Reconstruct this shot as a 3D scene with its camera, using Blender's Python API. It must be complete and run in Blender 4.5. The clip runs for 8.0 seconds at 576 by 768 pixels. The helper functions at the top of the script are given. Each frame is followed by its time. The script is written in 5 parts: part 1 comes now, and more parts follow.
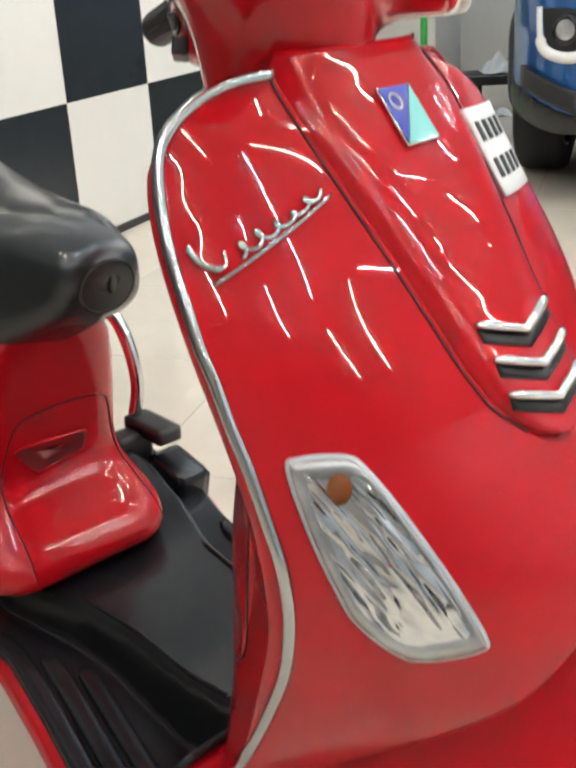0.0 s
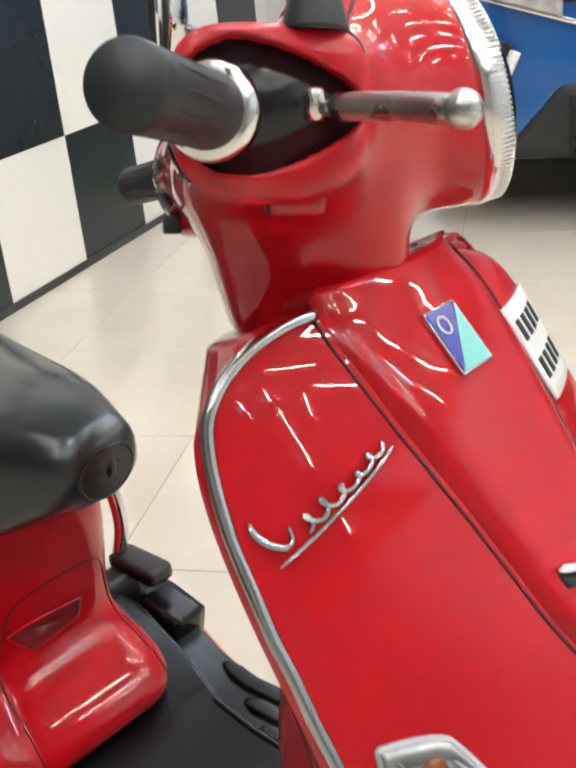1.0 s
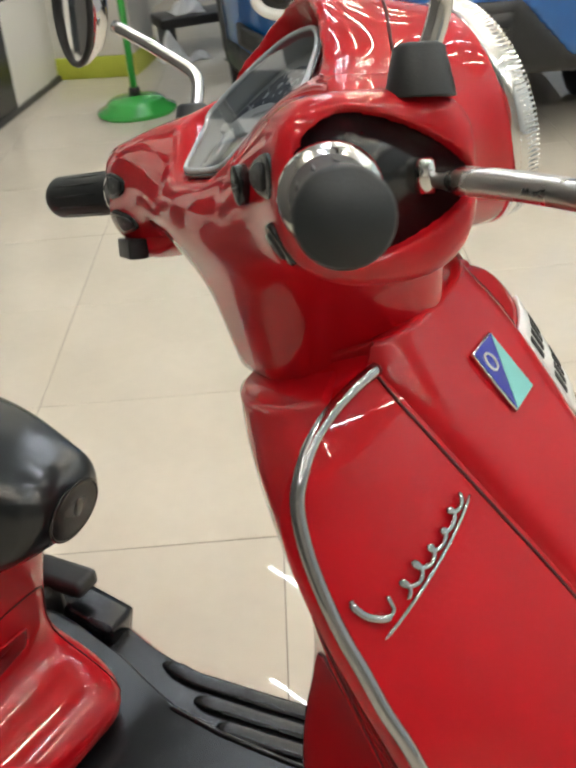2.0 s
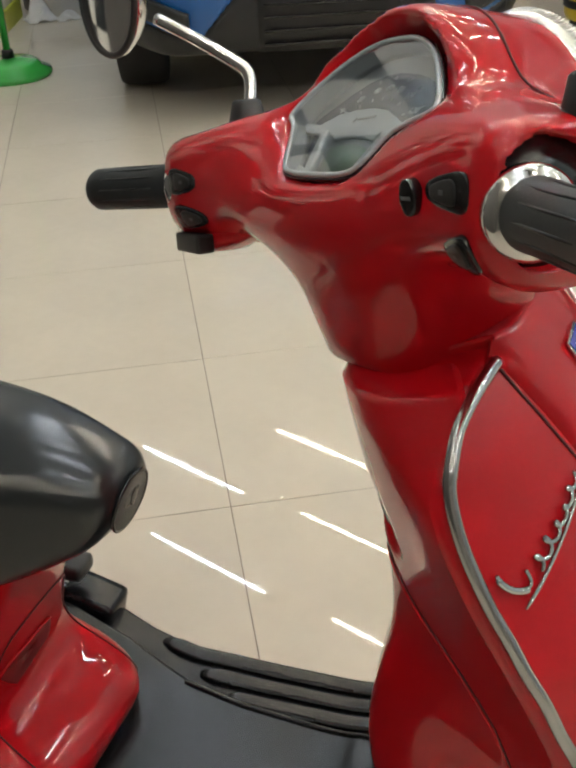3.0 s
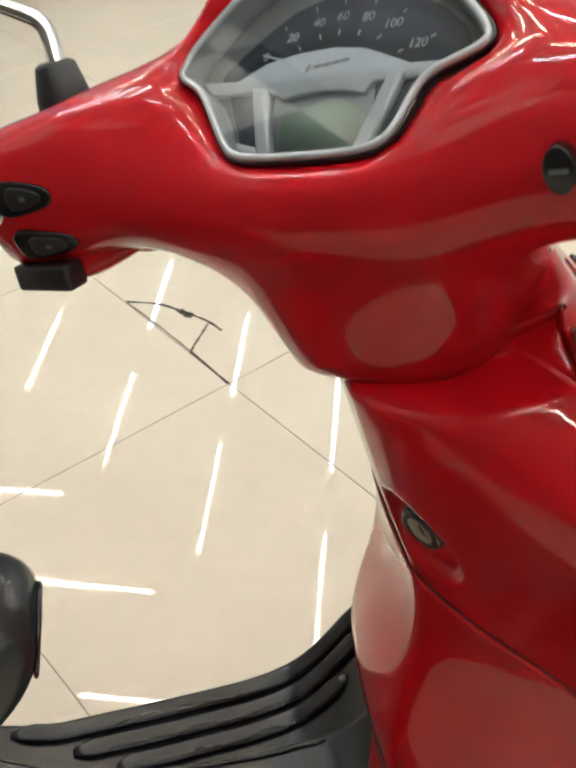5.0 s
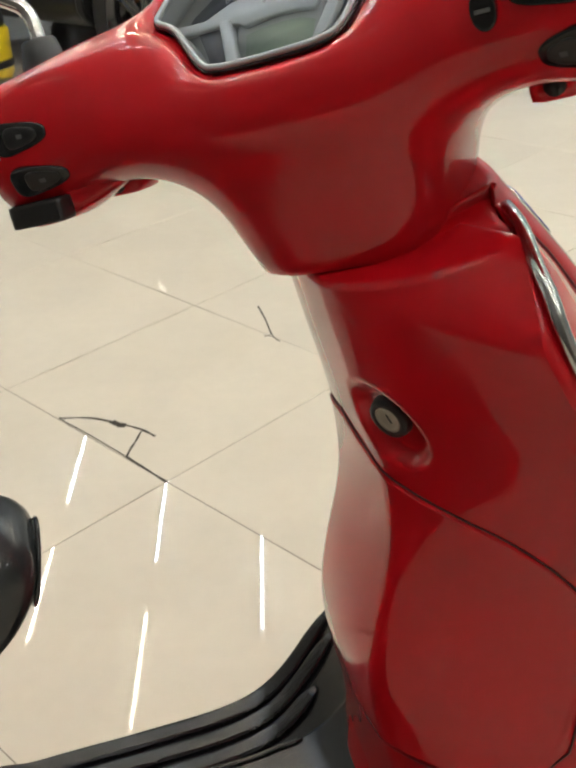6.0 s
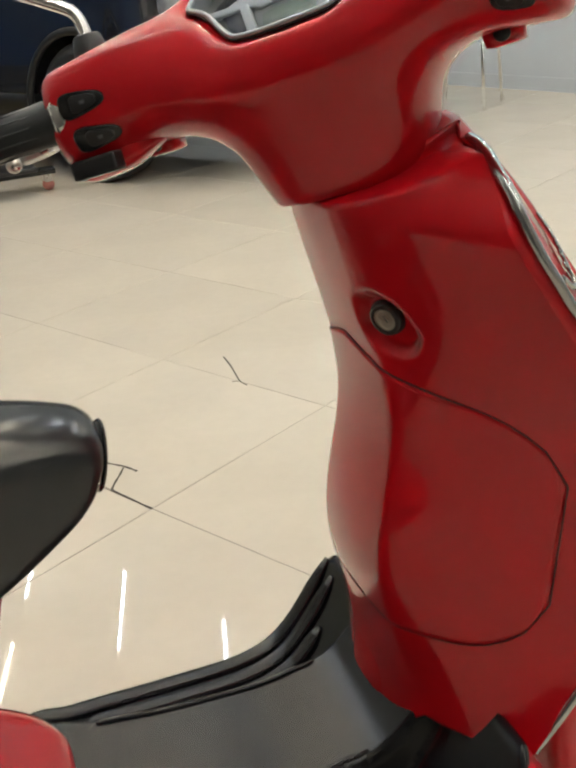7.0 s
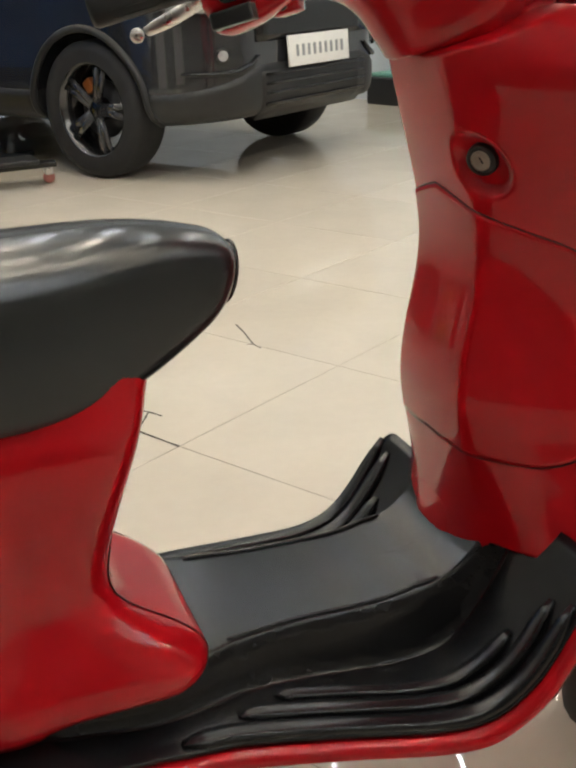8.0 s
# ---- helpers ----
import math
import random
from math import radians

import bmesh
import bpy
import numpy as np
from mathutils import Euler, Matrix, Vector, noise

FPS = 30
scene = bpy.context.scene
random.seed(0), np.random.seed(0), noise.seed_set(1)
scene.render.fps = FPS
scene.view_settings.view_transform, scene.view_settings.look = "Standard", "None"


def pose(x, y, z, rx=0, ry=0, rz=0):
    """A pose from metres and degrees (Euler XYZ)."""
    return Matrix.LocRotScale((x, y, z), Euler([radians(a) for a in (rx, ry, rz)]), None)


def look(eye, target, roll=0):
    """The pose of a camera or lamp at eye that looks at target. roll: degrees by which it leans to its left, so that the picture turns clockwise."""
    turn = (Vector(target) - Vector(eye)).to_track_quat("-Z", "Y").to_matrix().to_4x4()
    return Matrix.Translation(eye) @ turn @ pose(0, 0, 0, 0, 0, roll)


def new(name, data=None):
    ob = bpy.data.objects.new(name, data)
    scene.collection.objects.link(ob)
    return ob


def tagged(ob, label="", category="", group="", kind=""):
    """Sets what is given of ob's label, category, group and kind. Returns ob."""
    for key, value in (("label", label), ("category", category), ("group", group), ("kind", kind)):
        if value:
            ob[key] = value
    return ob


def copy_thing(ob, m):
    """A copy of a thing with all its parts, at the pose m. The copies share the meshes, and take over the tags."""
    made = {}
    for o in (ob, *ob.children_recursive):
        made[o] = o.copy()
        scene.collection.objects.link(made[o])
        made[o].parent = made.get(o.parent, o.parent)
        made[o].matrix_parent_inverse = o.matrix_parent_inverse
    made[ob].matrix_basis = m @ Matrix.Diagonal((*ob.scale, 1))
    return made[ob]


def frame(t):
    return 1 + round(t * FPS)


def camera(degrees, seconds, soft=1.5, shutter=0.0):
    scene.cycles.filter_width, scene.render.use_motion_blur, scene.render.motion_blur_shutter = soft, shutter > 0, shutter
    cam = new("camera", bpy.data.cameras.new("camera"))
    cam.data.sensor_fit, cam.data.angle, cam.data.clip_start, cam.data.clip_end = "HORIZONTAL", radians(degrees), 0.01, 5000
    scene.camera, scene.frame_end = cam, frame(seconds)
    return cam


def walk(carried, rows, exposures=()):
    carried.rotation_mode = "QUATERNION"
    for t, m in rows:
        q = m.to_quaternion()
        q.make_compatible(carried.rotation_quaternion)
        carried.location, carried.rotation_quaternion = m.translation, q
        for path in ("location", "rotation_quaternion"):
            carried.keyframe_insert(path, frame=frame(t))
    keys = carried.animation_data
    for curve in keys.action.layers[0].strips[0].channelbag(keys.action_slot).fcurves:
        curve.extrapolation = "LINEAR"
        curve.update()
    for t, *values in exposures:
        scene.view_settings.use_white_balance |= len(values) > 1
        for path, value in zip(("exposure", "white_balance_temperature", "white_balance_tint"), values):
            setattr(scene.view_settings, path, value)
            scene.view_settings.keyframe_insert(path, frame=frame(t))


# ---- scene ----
cam = camera(31.57, 8.0, soft=3.0, shutter=0.3)
PATH = [
    (0, (0.378, -0.549, 1.029), (-1.005, 0.659, 0.236), -3.0),
    (0.5, (0.326, -0.549, 1.11), (-1.019, 0.722, 0.351), -5.4),
    (1, (0.24, -0.522, 1.163), (-1.037, 0.795, 0.365), -5.9),
    (1.2, (0.214, -0.514, 1.186), (-1.039, 0.815, 0.372), -5.8),
    (2.3, (0.01, -0.621, 1.257), (-0.734, 0.927, 0.233), -4.0),
    (2.5, (-0.025, -0.654, 1.267), (-0.699, 0.92, 0.232), -2.8),
    (3, (-0.077, -0.653, 1.29), (-0.71, 0.921, 0.232), -2.7),
    (3.5, (-0.133, -0.584, 1.311), (-0.607, 1.0, 0.186), -3.0),
    (4, (-0.19, -0.515, 1.321), (-0.468, 1.046, 0.101), -2.5),
    (4.5, (-0.267, -0.486, 1.312), (-0.352, 1.073, 0.062), -3.2),
    (5, (-0.37, -0.484, 1.272), (-0.163, 1.055, 0.011), -2.9),
    (5.2, (-0.395, -0.484, 1.249), (-0.106, 1.047, -0.005), -3.1),
    (6.3, (-0.466, -0.7, 1.144), (-0.013, 1.038, 0.264), -4.1),
    (6.5, (-0.484, -0.734, 1.13), (-0.019, 1.013, 0.275), -5.0),
    (7, (-0.568, -0.81, 1.11), (-0.002, 0.928, 0.299), -4.6),
    (7.5, (-0.687, -0.882, 1.056), (-0.081, 0.852, 0.264), -4.5),
    (8, (-0.761, -0.929, 0.982), (-0.117, 0.808, 0.228), -2.1),
]
walk(cam, [(t, look(eye, target, roll)) for t, eye, target, roll in PATH],
     ((0.0, 0.56, 6050, 12), (0.5, 0.64, 6050, 12), (1.2, 0.58, 6100, 12), (2.3, 0.16, 6450, 10), (2.6, 0.10, 6450, 10), (3.0, -0.07, 6500, 10), (3.5, -0.06, 6450, 10),
      (4.0, 0.25, 6500, 11), (5.2, 0.32, 6450, 10), (6.3, 0.12, 6500, 10), (8.0, 0.17, 6600, 12)))

# ---- world and lamps ----
world = bpy.data.worlds.new("world")
scene.world = world
world.use_nodes = True
world.node_tree.nodes["Background"].inputs[0].default_value = (0.6, 0.65, 0.7, 1)
world.node_tree.nodes["Background"].inputs[1].default_value = 0.3

TUBE_POWER = 96.0
CEILING = 4.0
ROOM = radians(22.0)          # the walls' turn against the scooter
TILE_TURN = radians(29.9)     # the floor joints' turn
EX = Vector((math.cos(ROOM), math.sin(ROOM), 0))
EY = Vector((-math.sin(ROOM), math.cos(ROOM), 0))
A0, A1, B0, B1 = -2.236, 5.12, -6.0, 9.2   # the room along EX and EY


def room(a, b, z=0.0):
    return EX * a + EY * b + Vector((0, 0, z))


# ---- materials ----
def mat(name, color, rough=0.5, metal=0.0, coat=0.0, coat_rough=0.03, vary=0.0, scale=8.0, bump=0.0, bump_scale=200.0,
        emit=0.0, glass=0.0, rough_vary=0.0, spec=0.5, by_object=0.0):
    m = bpy.data.materials.new(name)
    m.use_nodes = True
    nt = m.node_tree
    b = nt.nodes["Principled BSDF"]
    b.inputs["Base Color"].default_value = (*color, 1)
    b.inputs["Roughness"].default_value = rough
    b.inputs["Metallic"].default_value = metal
    b.inputs["Coat Weight"].default_value = coat
    b.inputs["Coat Roughness"].default_value = coat_rough
    b.inputs["Specular IOR Level"].default_value = spec
    b.inputs["Transmission Weight"].default_value = glass
    if emit:
        b.inputs["Emission Color"].default_value = (*color, 1)
        b.inputs["Emission Strength"].default_value = emit
    tc = nt.nodes.new("ShaderNodeTexCoord")
    if vary or rough_vary or by_object:
        n1 = nt.nodes.new("ShaderNodeTexNoise")
        n1.inputs["Scale"].default_value = scale
        n1.inputs["Detail"].default_value = 6
        nt.links.new(tc.outputs["Object"], n1.inputs["Vector"])
        n2 = nt.nodes.new("ShaderNodeTexNoise")
        n2.inputs["Scale"].default_value = scale * 9
        n2.inputs["Detail"].default_value = 4
        nt.links.new(tc.outputs["Object"], n2.inputs["Vector"])
        mix = nt.nodes.new("ShaderNodeMath")
        mix.operation = "MULTIPLY_ADD"
        nt.links.new(n2.outputs["Fac"], mix.inputs[0])
        mix.inputs[1].default_value = 0.4
        nt.links.new(n1.outputs["Fac"], mix.inputs[2])
        value = mix.outputs[0]
        if by_object:
            info = nt.nodes.new("ShaderNodeObjectInfo")
            add = nt.nodes.new("ShaderNodeMath")
            add.operation = "MULTIPLY_ADD"
            nt.links.new(info.outputs["Random"], add.inputs[0])
            add.inputs[1].default_value = by_object
            nt.links.new(value, add.inputs[2])
            value = add.outputs[0]
        ramp = nt.nodes.new("ShaderNodeMapRange")
        nt.links.new(value, ramp.inputs["Value"])
        ramp.inputs["From Min"].default_value = 0.4
        ramp.inputs["From Max"].default_value = 1.0 + by_object
        ramp.inputs["To Min"].default_value = 1 - vary
        ramp.inputs["To Max"].default_value = 1 + vary
        hsv = nt.nodes.new("ShaderNodeHueSaturation")
        hsv.inputs["Color"].default_value = (*color, 1)
        nt.links.new(ramp.outputs[0], hsv.inputs["Value"])
        nt.links.new(hsv.outputs[0], b.inputs["Base Color"])
        if rough_vary:
            rr = nt.nodes.new("ShaderNodeMapRange")
            nt.links.new(n1.outputs["Fac"], rr.inputs["Value"])
            rr.inputs["From Min"].default_value = 0.3
            rr.inputs["From Max"].default_value = 0.7
            rr.inputs["To Min"].default_value = max(0.0, rough - rough_vary)
            rr.inputs["To Max"].default_value = rough + rough_vary
            nt.links.new(rr.outputs[0], b.inputs["Roughness"])
    if bump:
        n3 = nt.nodes.new("ShaderNodeTexNoise")
        n3.inputs["Scale"].default_value = bump_scale
        n3.inputs["Detail"].default_value = 3
        nt.links.new(tc.outputs["Object"], n3.inputs["Vector"])
        bp = nt.nodes.new("ShaderNodeBump")
        bp.inputs["Strength"].default_value = bump
        bp.inputs["Distance"].default_value = 0.002
        nt.links.new(n3.outputs["Fac"], bp.inputs["Height"])
        nt.links.new(bp.outputs[0], b.inputs["Normal"])
    return m


RED = mat("red_paint", (0.46, 0.0030, 0.0085), 0.50, coat=0.85, coat_rough=0.012, vary=0.05, scale=5, spec=0.06)
RED_GAP = mat("panel_gap", (0.075, 0.003, 0.005), 0.7, vary=0.2, scale=30)
CHROME = mat("chrome", (0.72, 0.72, 0.71), 0.10, metal=1.0, rough_vary=0.05, scale=40)
ALU = mat("brushed_alloy", (0.55, 0.54, 0.52), 0.30, metal=1.0, rough_vary=0.08, scale=60)
MIRROR = mat("mirror_glass", (0.85, 0.87, 0.88), 0.01, metal=1.0)
RUBBER = mat("black_rubber", (0.014, 0.017, 0.019), 0.50, vary=0.15, scale=14, bump=0.08, bump_scale=700)
MAT_RUBBER = mat("mat_rubber", (0.009, 0.0095, 0.011), 0.22, vary=0.10, scale=9, bump=0.05, bump_scale=700, spec=0.36)
BLACK = mat("black_plastic", (0.012, 0.012, 0.013), 0.42, vary=0.2, scale=20, bump=0.1, bump_scale=500)
GLOSS_BLACK = mat("gloss_black_plastic", (0.008, 0.008, 0.009), 0.2, vary=0.2, scale=20)
VINYL = mat("seat_vinyl", (0.010, 0.013, 0.015), 0.55, coat=0.85, coat_rough=0.16, vary=0.08, scale=12, bump=0.03, bump_scale=420, spec=0.2)
SILVER = mat("silver_plastic", (0.46, 0.51, 0.54), 0.34, metal=0.25, vary=0.06, scale=30)
DIAL = mat("dial_face", (0.040, 0.052, 0.078), 0.6, vary=0.1, scale=30)
LCD = mat("display_glass", (0.17, 0.24, 0.19), 0.35, vary=0.05, scale=30)
INK = mat("pale_print", (0.65, 0.68, 0.70), 0.5)
DIAL_INK = mat("dial_print", (0.46, 0.50, 0.54), 0.5)
TRIM = mat("satin_chrome", (0.46, 0.46, 0.47), 0.14, metal=1.0, rough_vary=0.05, scale=40)
LAMP_GREY = mat("car_lamp", (0.55, 0.56, 0.57), 0.16, metal=0.6, vary=0.35, scale=22, bump=1.0, bump_scale=60)
PANEL_GREY = mat("panel_grey", (0.27, 0.30, 0.315), 0.45, vary=0.04, scale=30)
SPOKE = mat("spoke_metal", (0.045, 0.045, 0.048), 0.18, metal=0.3, coat=0.8, vary=0.1, scale=20)
FAINT_INK = mat("faint_print", (0.10, 0.105, 0.11), 0.5)
GREY_INK = mat("grey_print", (0.28, 0.30, 0.31), 0.5)
WHITE_PLASTIC = mat("white_plate", (0.80, 0.80, 0.78), 0.35, vary=0.04, scale=30)
BLACK_INK = mat("black_print", (0.02, 0.02, 0.02), 0.5)
BADGE_BLUE = mat("badge_blue", (0.020, 0.028, 0.36), 0.2, coat=0.8)
BADGE_AQUA = mat("badge_aqua", (0.22, 0.62, 0.60), 0.2, coat=0.8)
AMBER = mat("amber_bulb", (0.26, 0.070, 0.008), 0.12, coat=0.6)
LENS_BACK = mat("reflector", (0.74, 0.76, 0.79), 0.07, metal=1.0, vary=0.06, scale=60)
TYRE = mat("tyre_rubber", (0.014, 0.014, 0.015), 0.75, vary=0.3, scale=14, bump=0.4, bump_scale=180)
TILE = mat("cream_tile", (0.66, 0.60, 0.50), 0.020, vary=0.08, scale=3.2, rough_vary=0.015, by_object=0.25, spec=0.32)
GROUT = mat("grout", (0.27, 0.23, 0.18), 0.8, vary=0.25, scale=12)
CRACK = mat("crack_dirt", (0.055, 0.045, 0.035), 0.8, vary=0.3, scale=30)
PANEL_WHITE = mat("white_wall_panel", (0.80, 0.78, 0.72), 0.25, vary=0.03, scale=2, by_object=0.1)
PANEL_BLACK = mat("black_wall_panel", (0.022, 0.026, 0.030), 0.22, vary=0.15, scale=2, by_object=0.1)
PLASTER = mat("grey_plaster", (0.50, 0.54, 0.58), 0.6, vary=0.05, scale=1.4, bump=0.05, bump_scale=90)
PLASTER_DIM = mat("dim_plaster", (0.36, 0.34, 0.31), 0.6, vary=0.06, scale=1.4, bump=0.05, bump_scale=90)
PLASTER_WARM = mat("pale_plaster", (0.66, 0.64, 0.58), 0.6, vary=0.05, scale=1.4, bump=0.05, bump_scale=90)
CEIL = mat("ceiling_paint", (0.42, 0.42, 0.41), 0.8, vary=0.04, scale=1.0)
SKIRT = mat("dark_skirting", (0.035, 0.035, 0.036), 0.35, vary=0.2, scale=5)
BLUE_CAR = mat("blue_car_paint", (0.008, 0.11, 0.37), 0.3, metal=0.3, coat=1.0, vary=0.05, scale=4)
BLACK_CAR = mat("black_car_paint", (0.016, 0.017, 0.021), 0.25, coat=1.0, vary=0.1, scale=4)
CLADDING = mat("grey_cladding", (0.015, 0.016, 0.017), 0.45, vary=0.2, scale=10, bump=0.15, bump_scale=300)
CAR_GLASS = mat("tinted_glass", (0.02, 0.025, 0.03), 0.05, coat=0.5)
GREEN = mat("green_enamel", (0.045, 0.42, 0.07), 0.25, coat=0.6, vary=0.08, scale=10)
YELLOW = mat("yellow_plastic", (0.75, 0.55, 0.02), 0.35, vary=0.08, scale=10)
COOL_TUBE = mat("cool_white_tube", (0.86, 0.94, 1.0), 0.5, emit=TUBE_POWER)
WARM_TUBE = mat("warm_white_tube", (1.0, 0.90, 0.72), 0.5, emit=TUBE_POWER)


def thin(name, ior):
    """A thin clear sheet: it lets light through and mirrors at its surface."""
    m = bpy.data.materials.new(name)
    m.use_nodes = True
    nt = m.node_tree
    nt.nodes.remove(nt.nodes["Principled BSDF"])
    through_, gloss, mix, fres = (nt.nodes.new("ShaderNode" + k) for k in ("BsdfTransparent", "BsdfGlossy", "MixShader", "Fresnel"))
    gloss.inputs["Roughness"].default_value = 0.03
    fres.inputs["IOR"].default_value = ior
    nt.links.new(fres.outputs[0], mix.inputs[0])
    nt.links.new(through_.outputs[0], mix.inputs[1])
    nt.links.new(gloss.outputs[0], mix.inputs[2])
    nt.links.new(mix.outputs[0], nt.nodes["Material Output"].inputs["Surface"])
    return m


GLASS = thin("clear_lens", 1.5)
COVER = thin("instrument_cover", 2.4)
FROSTED = mat("frosted_plastic", (0.50, 0.51, 0.51), 0.22, metal=0.55, vary=0.25, scale=70, coat=0.6)
DARK_ALLOY = mat("dark_alloy", (0.10, 0.10, 0.105), 0.20, metal=0.9, vary=0.1, scale=20)
SEAT_BLUE = mat("blue_plastic_seat", (0.02, 0.06, 0.45), 0.35, vary=0.08, scale=10)
ORANGE = mat("orange_paint", (0.42, 0.13, 0.03), 0.4)
# Charcoal for the unseen southwest wall, so the paint mirrors something dark.
PLASTER_DARK = mat("reflection_darkener", (0.085, 0.080, 0.075), 0.5, vary=0.12, scale=1.4, bump=0.05, bump_scale=90)


# ---- mesh tools ----
def mesh_of(name, verts, faces, smooth=True, normals=None):
    me = bpy.data.meshes.new(name)
    me.from_pydata([tuple(v) for v in verts], [], [tuple(f) for f in faces])
    me.validate()
    me.update()
    bm = bmesh.new()
    bm.from_mesh(me)
    bmesh.ops.recalc_face_normals(bm, faces=bm.faces)
    bm.to_mesh(me)
    bm.free()
    me.polygons.foreach_set("use_smooth", [smooth] * len(me.polygons))
    if normals is not None and len(normals) == len(me.vertices):
        me.normals_split_custom_set_from_vertices(normals)
    return me


def part(name, data, material, parent=None, label="", m=None, smooth=True):
    """Links verts and faces, a bmesh or a mesh as one object under parent."""
    if isinstance(data, tuple):
        data = mesh_of(name, data[0], data[1], smooth, data[2] if len(data) > 2 else None)
    elif isinstance(data, bmesh.types.BMesh):
        me = bpy.data.meshes.new(name)
        data.to_mesh(me)
        data.free()
        me.polygons.foreach_set("use_smooth", [smooth] * len(me.polygons))
        data = me
    if m is not None:
        data.transform(m)
    if material is not None and not data.materials:
        data.materials.append(material)
    ob = new(name, data)
    ob.parent = parent
    if label:
        ob["label"] = label
    return ob


def thing(name, label, category, group="", at=None):
    ob = new(name)
    if at is not None:
        ob.matrix_world = at
    return tagged(ob, label, category, group)


def edge_smooth(ob, degrees=35):
    """Keeps edges sharper than the angle hard."""
    me = ob.data
    bm = bmesh.new()
    bm.from_mesh(me)
    for e in bm.edges:
        e.smooth = len(e.link_faces) < 2 or e.calc_face_angle(0) < radians(degrees)
    bm.to_mesh(me)
    bm.free()
    return ob


def join(*pieces):
    verts, faces = [], []
    for v, f in pieces:
        n = len(verts)
        verts += [tuple(p) for p in v]
        faces += [[i + n for i in g] for g in f]
    return verts, faces


def moved(piece, m):
    return [tuple(m @ Vector(v)) for v in piece[0]], piece[1]


def tube(path, r, n=10, cap=True, flat=1.0, up=None, boxy=2.0):
    """A bar along a path; r is one radius or one for each point; boxy: 2 for a round section, more for a squarer one."""
    pts = [Vector(p) for p in path]
    rad = [r] * len(pts) if np.isscalar(r) else list(r)
    verts, faces = [], []
    side = None
    for i, p in enumerate(pts):
        d = (pts[min(i + 1, len(pts) - 1)] - pts[max(i - 1, 0)]).normalized()
        if side is None:
            ref = Vector(up) if up else (Vector((0, 0, 1)) if abs(d.z) < 0.9 else Vector((1, 0, 0)))
            side = d.cross(ref).normalized()
        side = (side - d * side.dot(d)).normalized()
        over = d.cross(side)
        for k in range(n):
            a = 2 * math.pi * k / n
            ca, sa = (math.copysign(abs(w) ** (2 / boxy), w) for w in (math.cos(a), math.sin(a)))
            verts.append(p + side * (ca * rad[i]) + over * (sa * rad[i] * flat))
    for i in range(len(pts) - 1):
        for k in range(n):
            faces.append((i * n + k, i * n + (k + 1) % n, (i + 1) * n + (k + 1) % n, (i + 1) * n + k))
    if cap:
        faces.append(tuple(range(n))[::-1])
        faces.append(tuple(range((len(pts) - 1) * n, len(pts) * n)))
    return verts, faces


def smooth_path(points, steps=6, closed=False):
    """Catmull-Rom through the points."""
    p = [Vector(q) for q in points]
    n = len(p)
    out = []
    for i in range(n if closed else n - 1):
        a, b, c, d = (p[(i + k) % n] if closed else p[min(max(i + k, 0), n - 1)] for k in (-1, 0, 1, 2))
        for s in range(steps):
            t = s / steps
            out.append(0.5 * (2 * b + (c - a) * t + (2 * a - 5 * b + 4 * c - d) * t * t + (3 * b - a - 3 * c + d) * t ** 3))
    if not closed:
        out.append(p[-1])
    return out


def lathe(profile, n=32, m=None, cap=True):
    """A body turned round z from (r, z) pairs."""
    verts, faces = [], []
    for r, z in profile:
        for k in range(n):
            a = 2 * math.pi * k / n
            verts.append(Vector((r * math.cos(a), r * math.sin(a), z)))
    for i in range(len(profile) - 1):
        for k in range(n):
            faces.append((i * n + k, i * n + (k + 1) % n, (i + 1) * n + (k + 1) % n, (i + 1) * n + k))
    if cap and profile[0][0] > 1e-6:
        faces.append(tuple(range(n))[::-1])
    if cap and profile[-1][0] > 1e-6:
        faces.append(tuple(range((len(profile) - 1) * n, len(profile) * n)))
    return moved((verts, faces), m) if m is not None else (verts, faces)


def box(x0, x1, y0, y1, z0, z1, bevel=0.0, m=None):
    bm = bmesh.new()
    bmesh.ops.create_cube(bm, size=1)
    for v in bm.verts:
        v.co = ((x0 + x1) / 2 + v.co.x * (x1 - x0), (y0 + y1) / 2 + v.co.y * (y1 - y0), (z0 + z1) / 2 + v.co.z * (z1 - z0))
    if bevel:
        bmesh.ops.bevel(bm, geom=bm.edges[:], offset=bevel, segments=2, profile=0.7, affect="EDGES")
    if m is not None:
        bm.transform(m)
    bm.verts.index_update()
    out = [tuple(v.co) for v in bm.verts], [[v.index for v in f.verts] for f in bm.faces]
    bm.free()
    return out


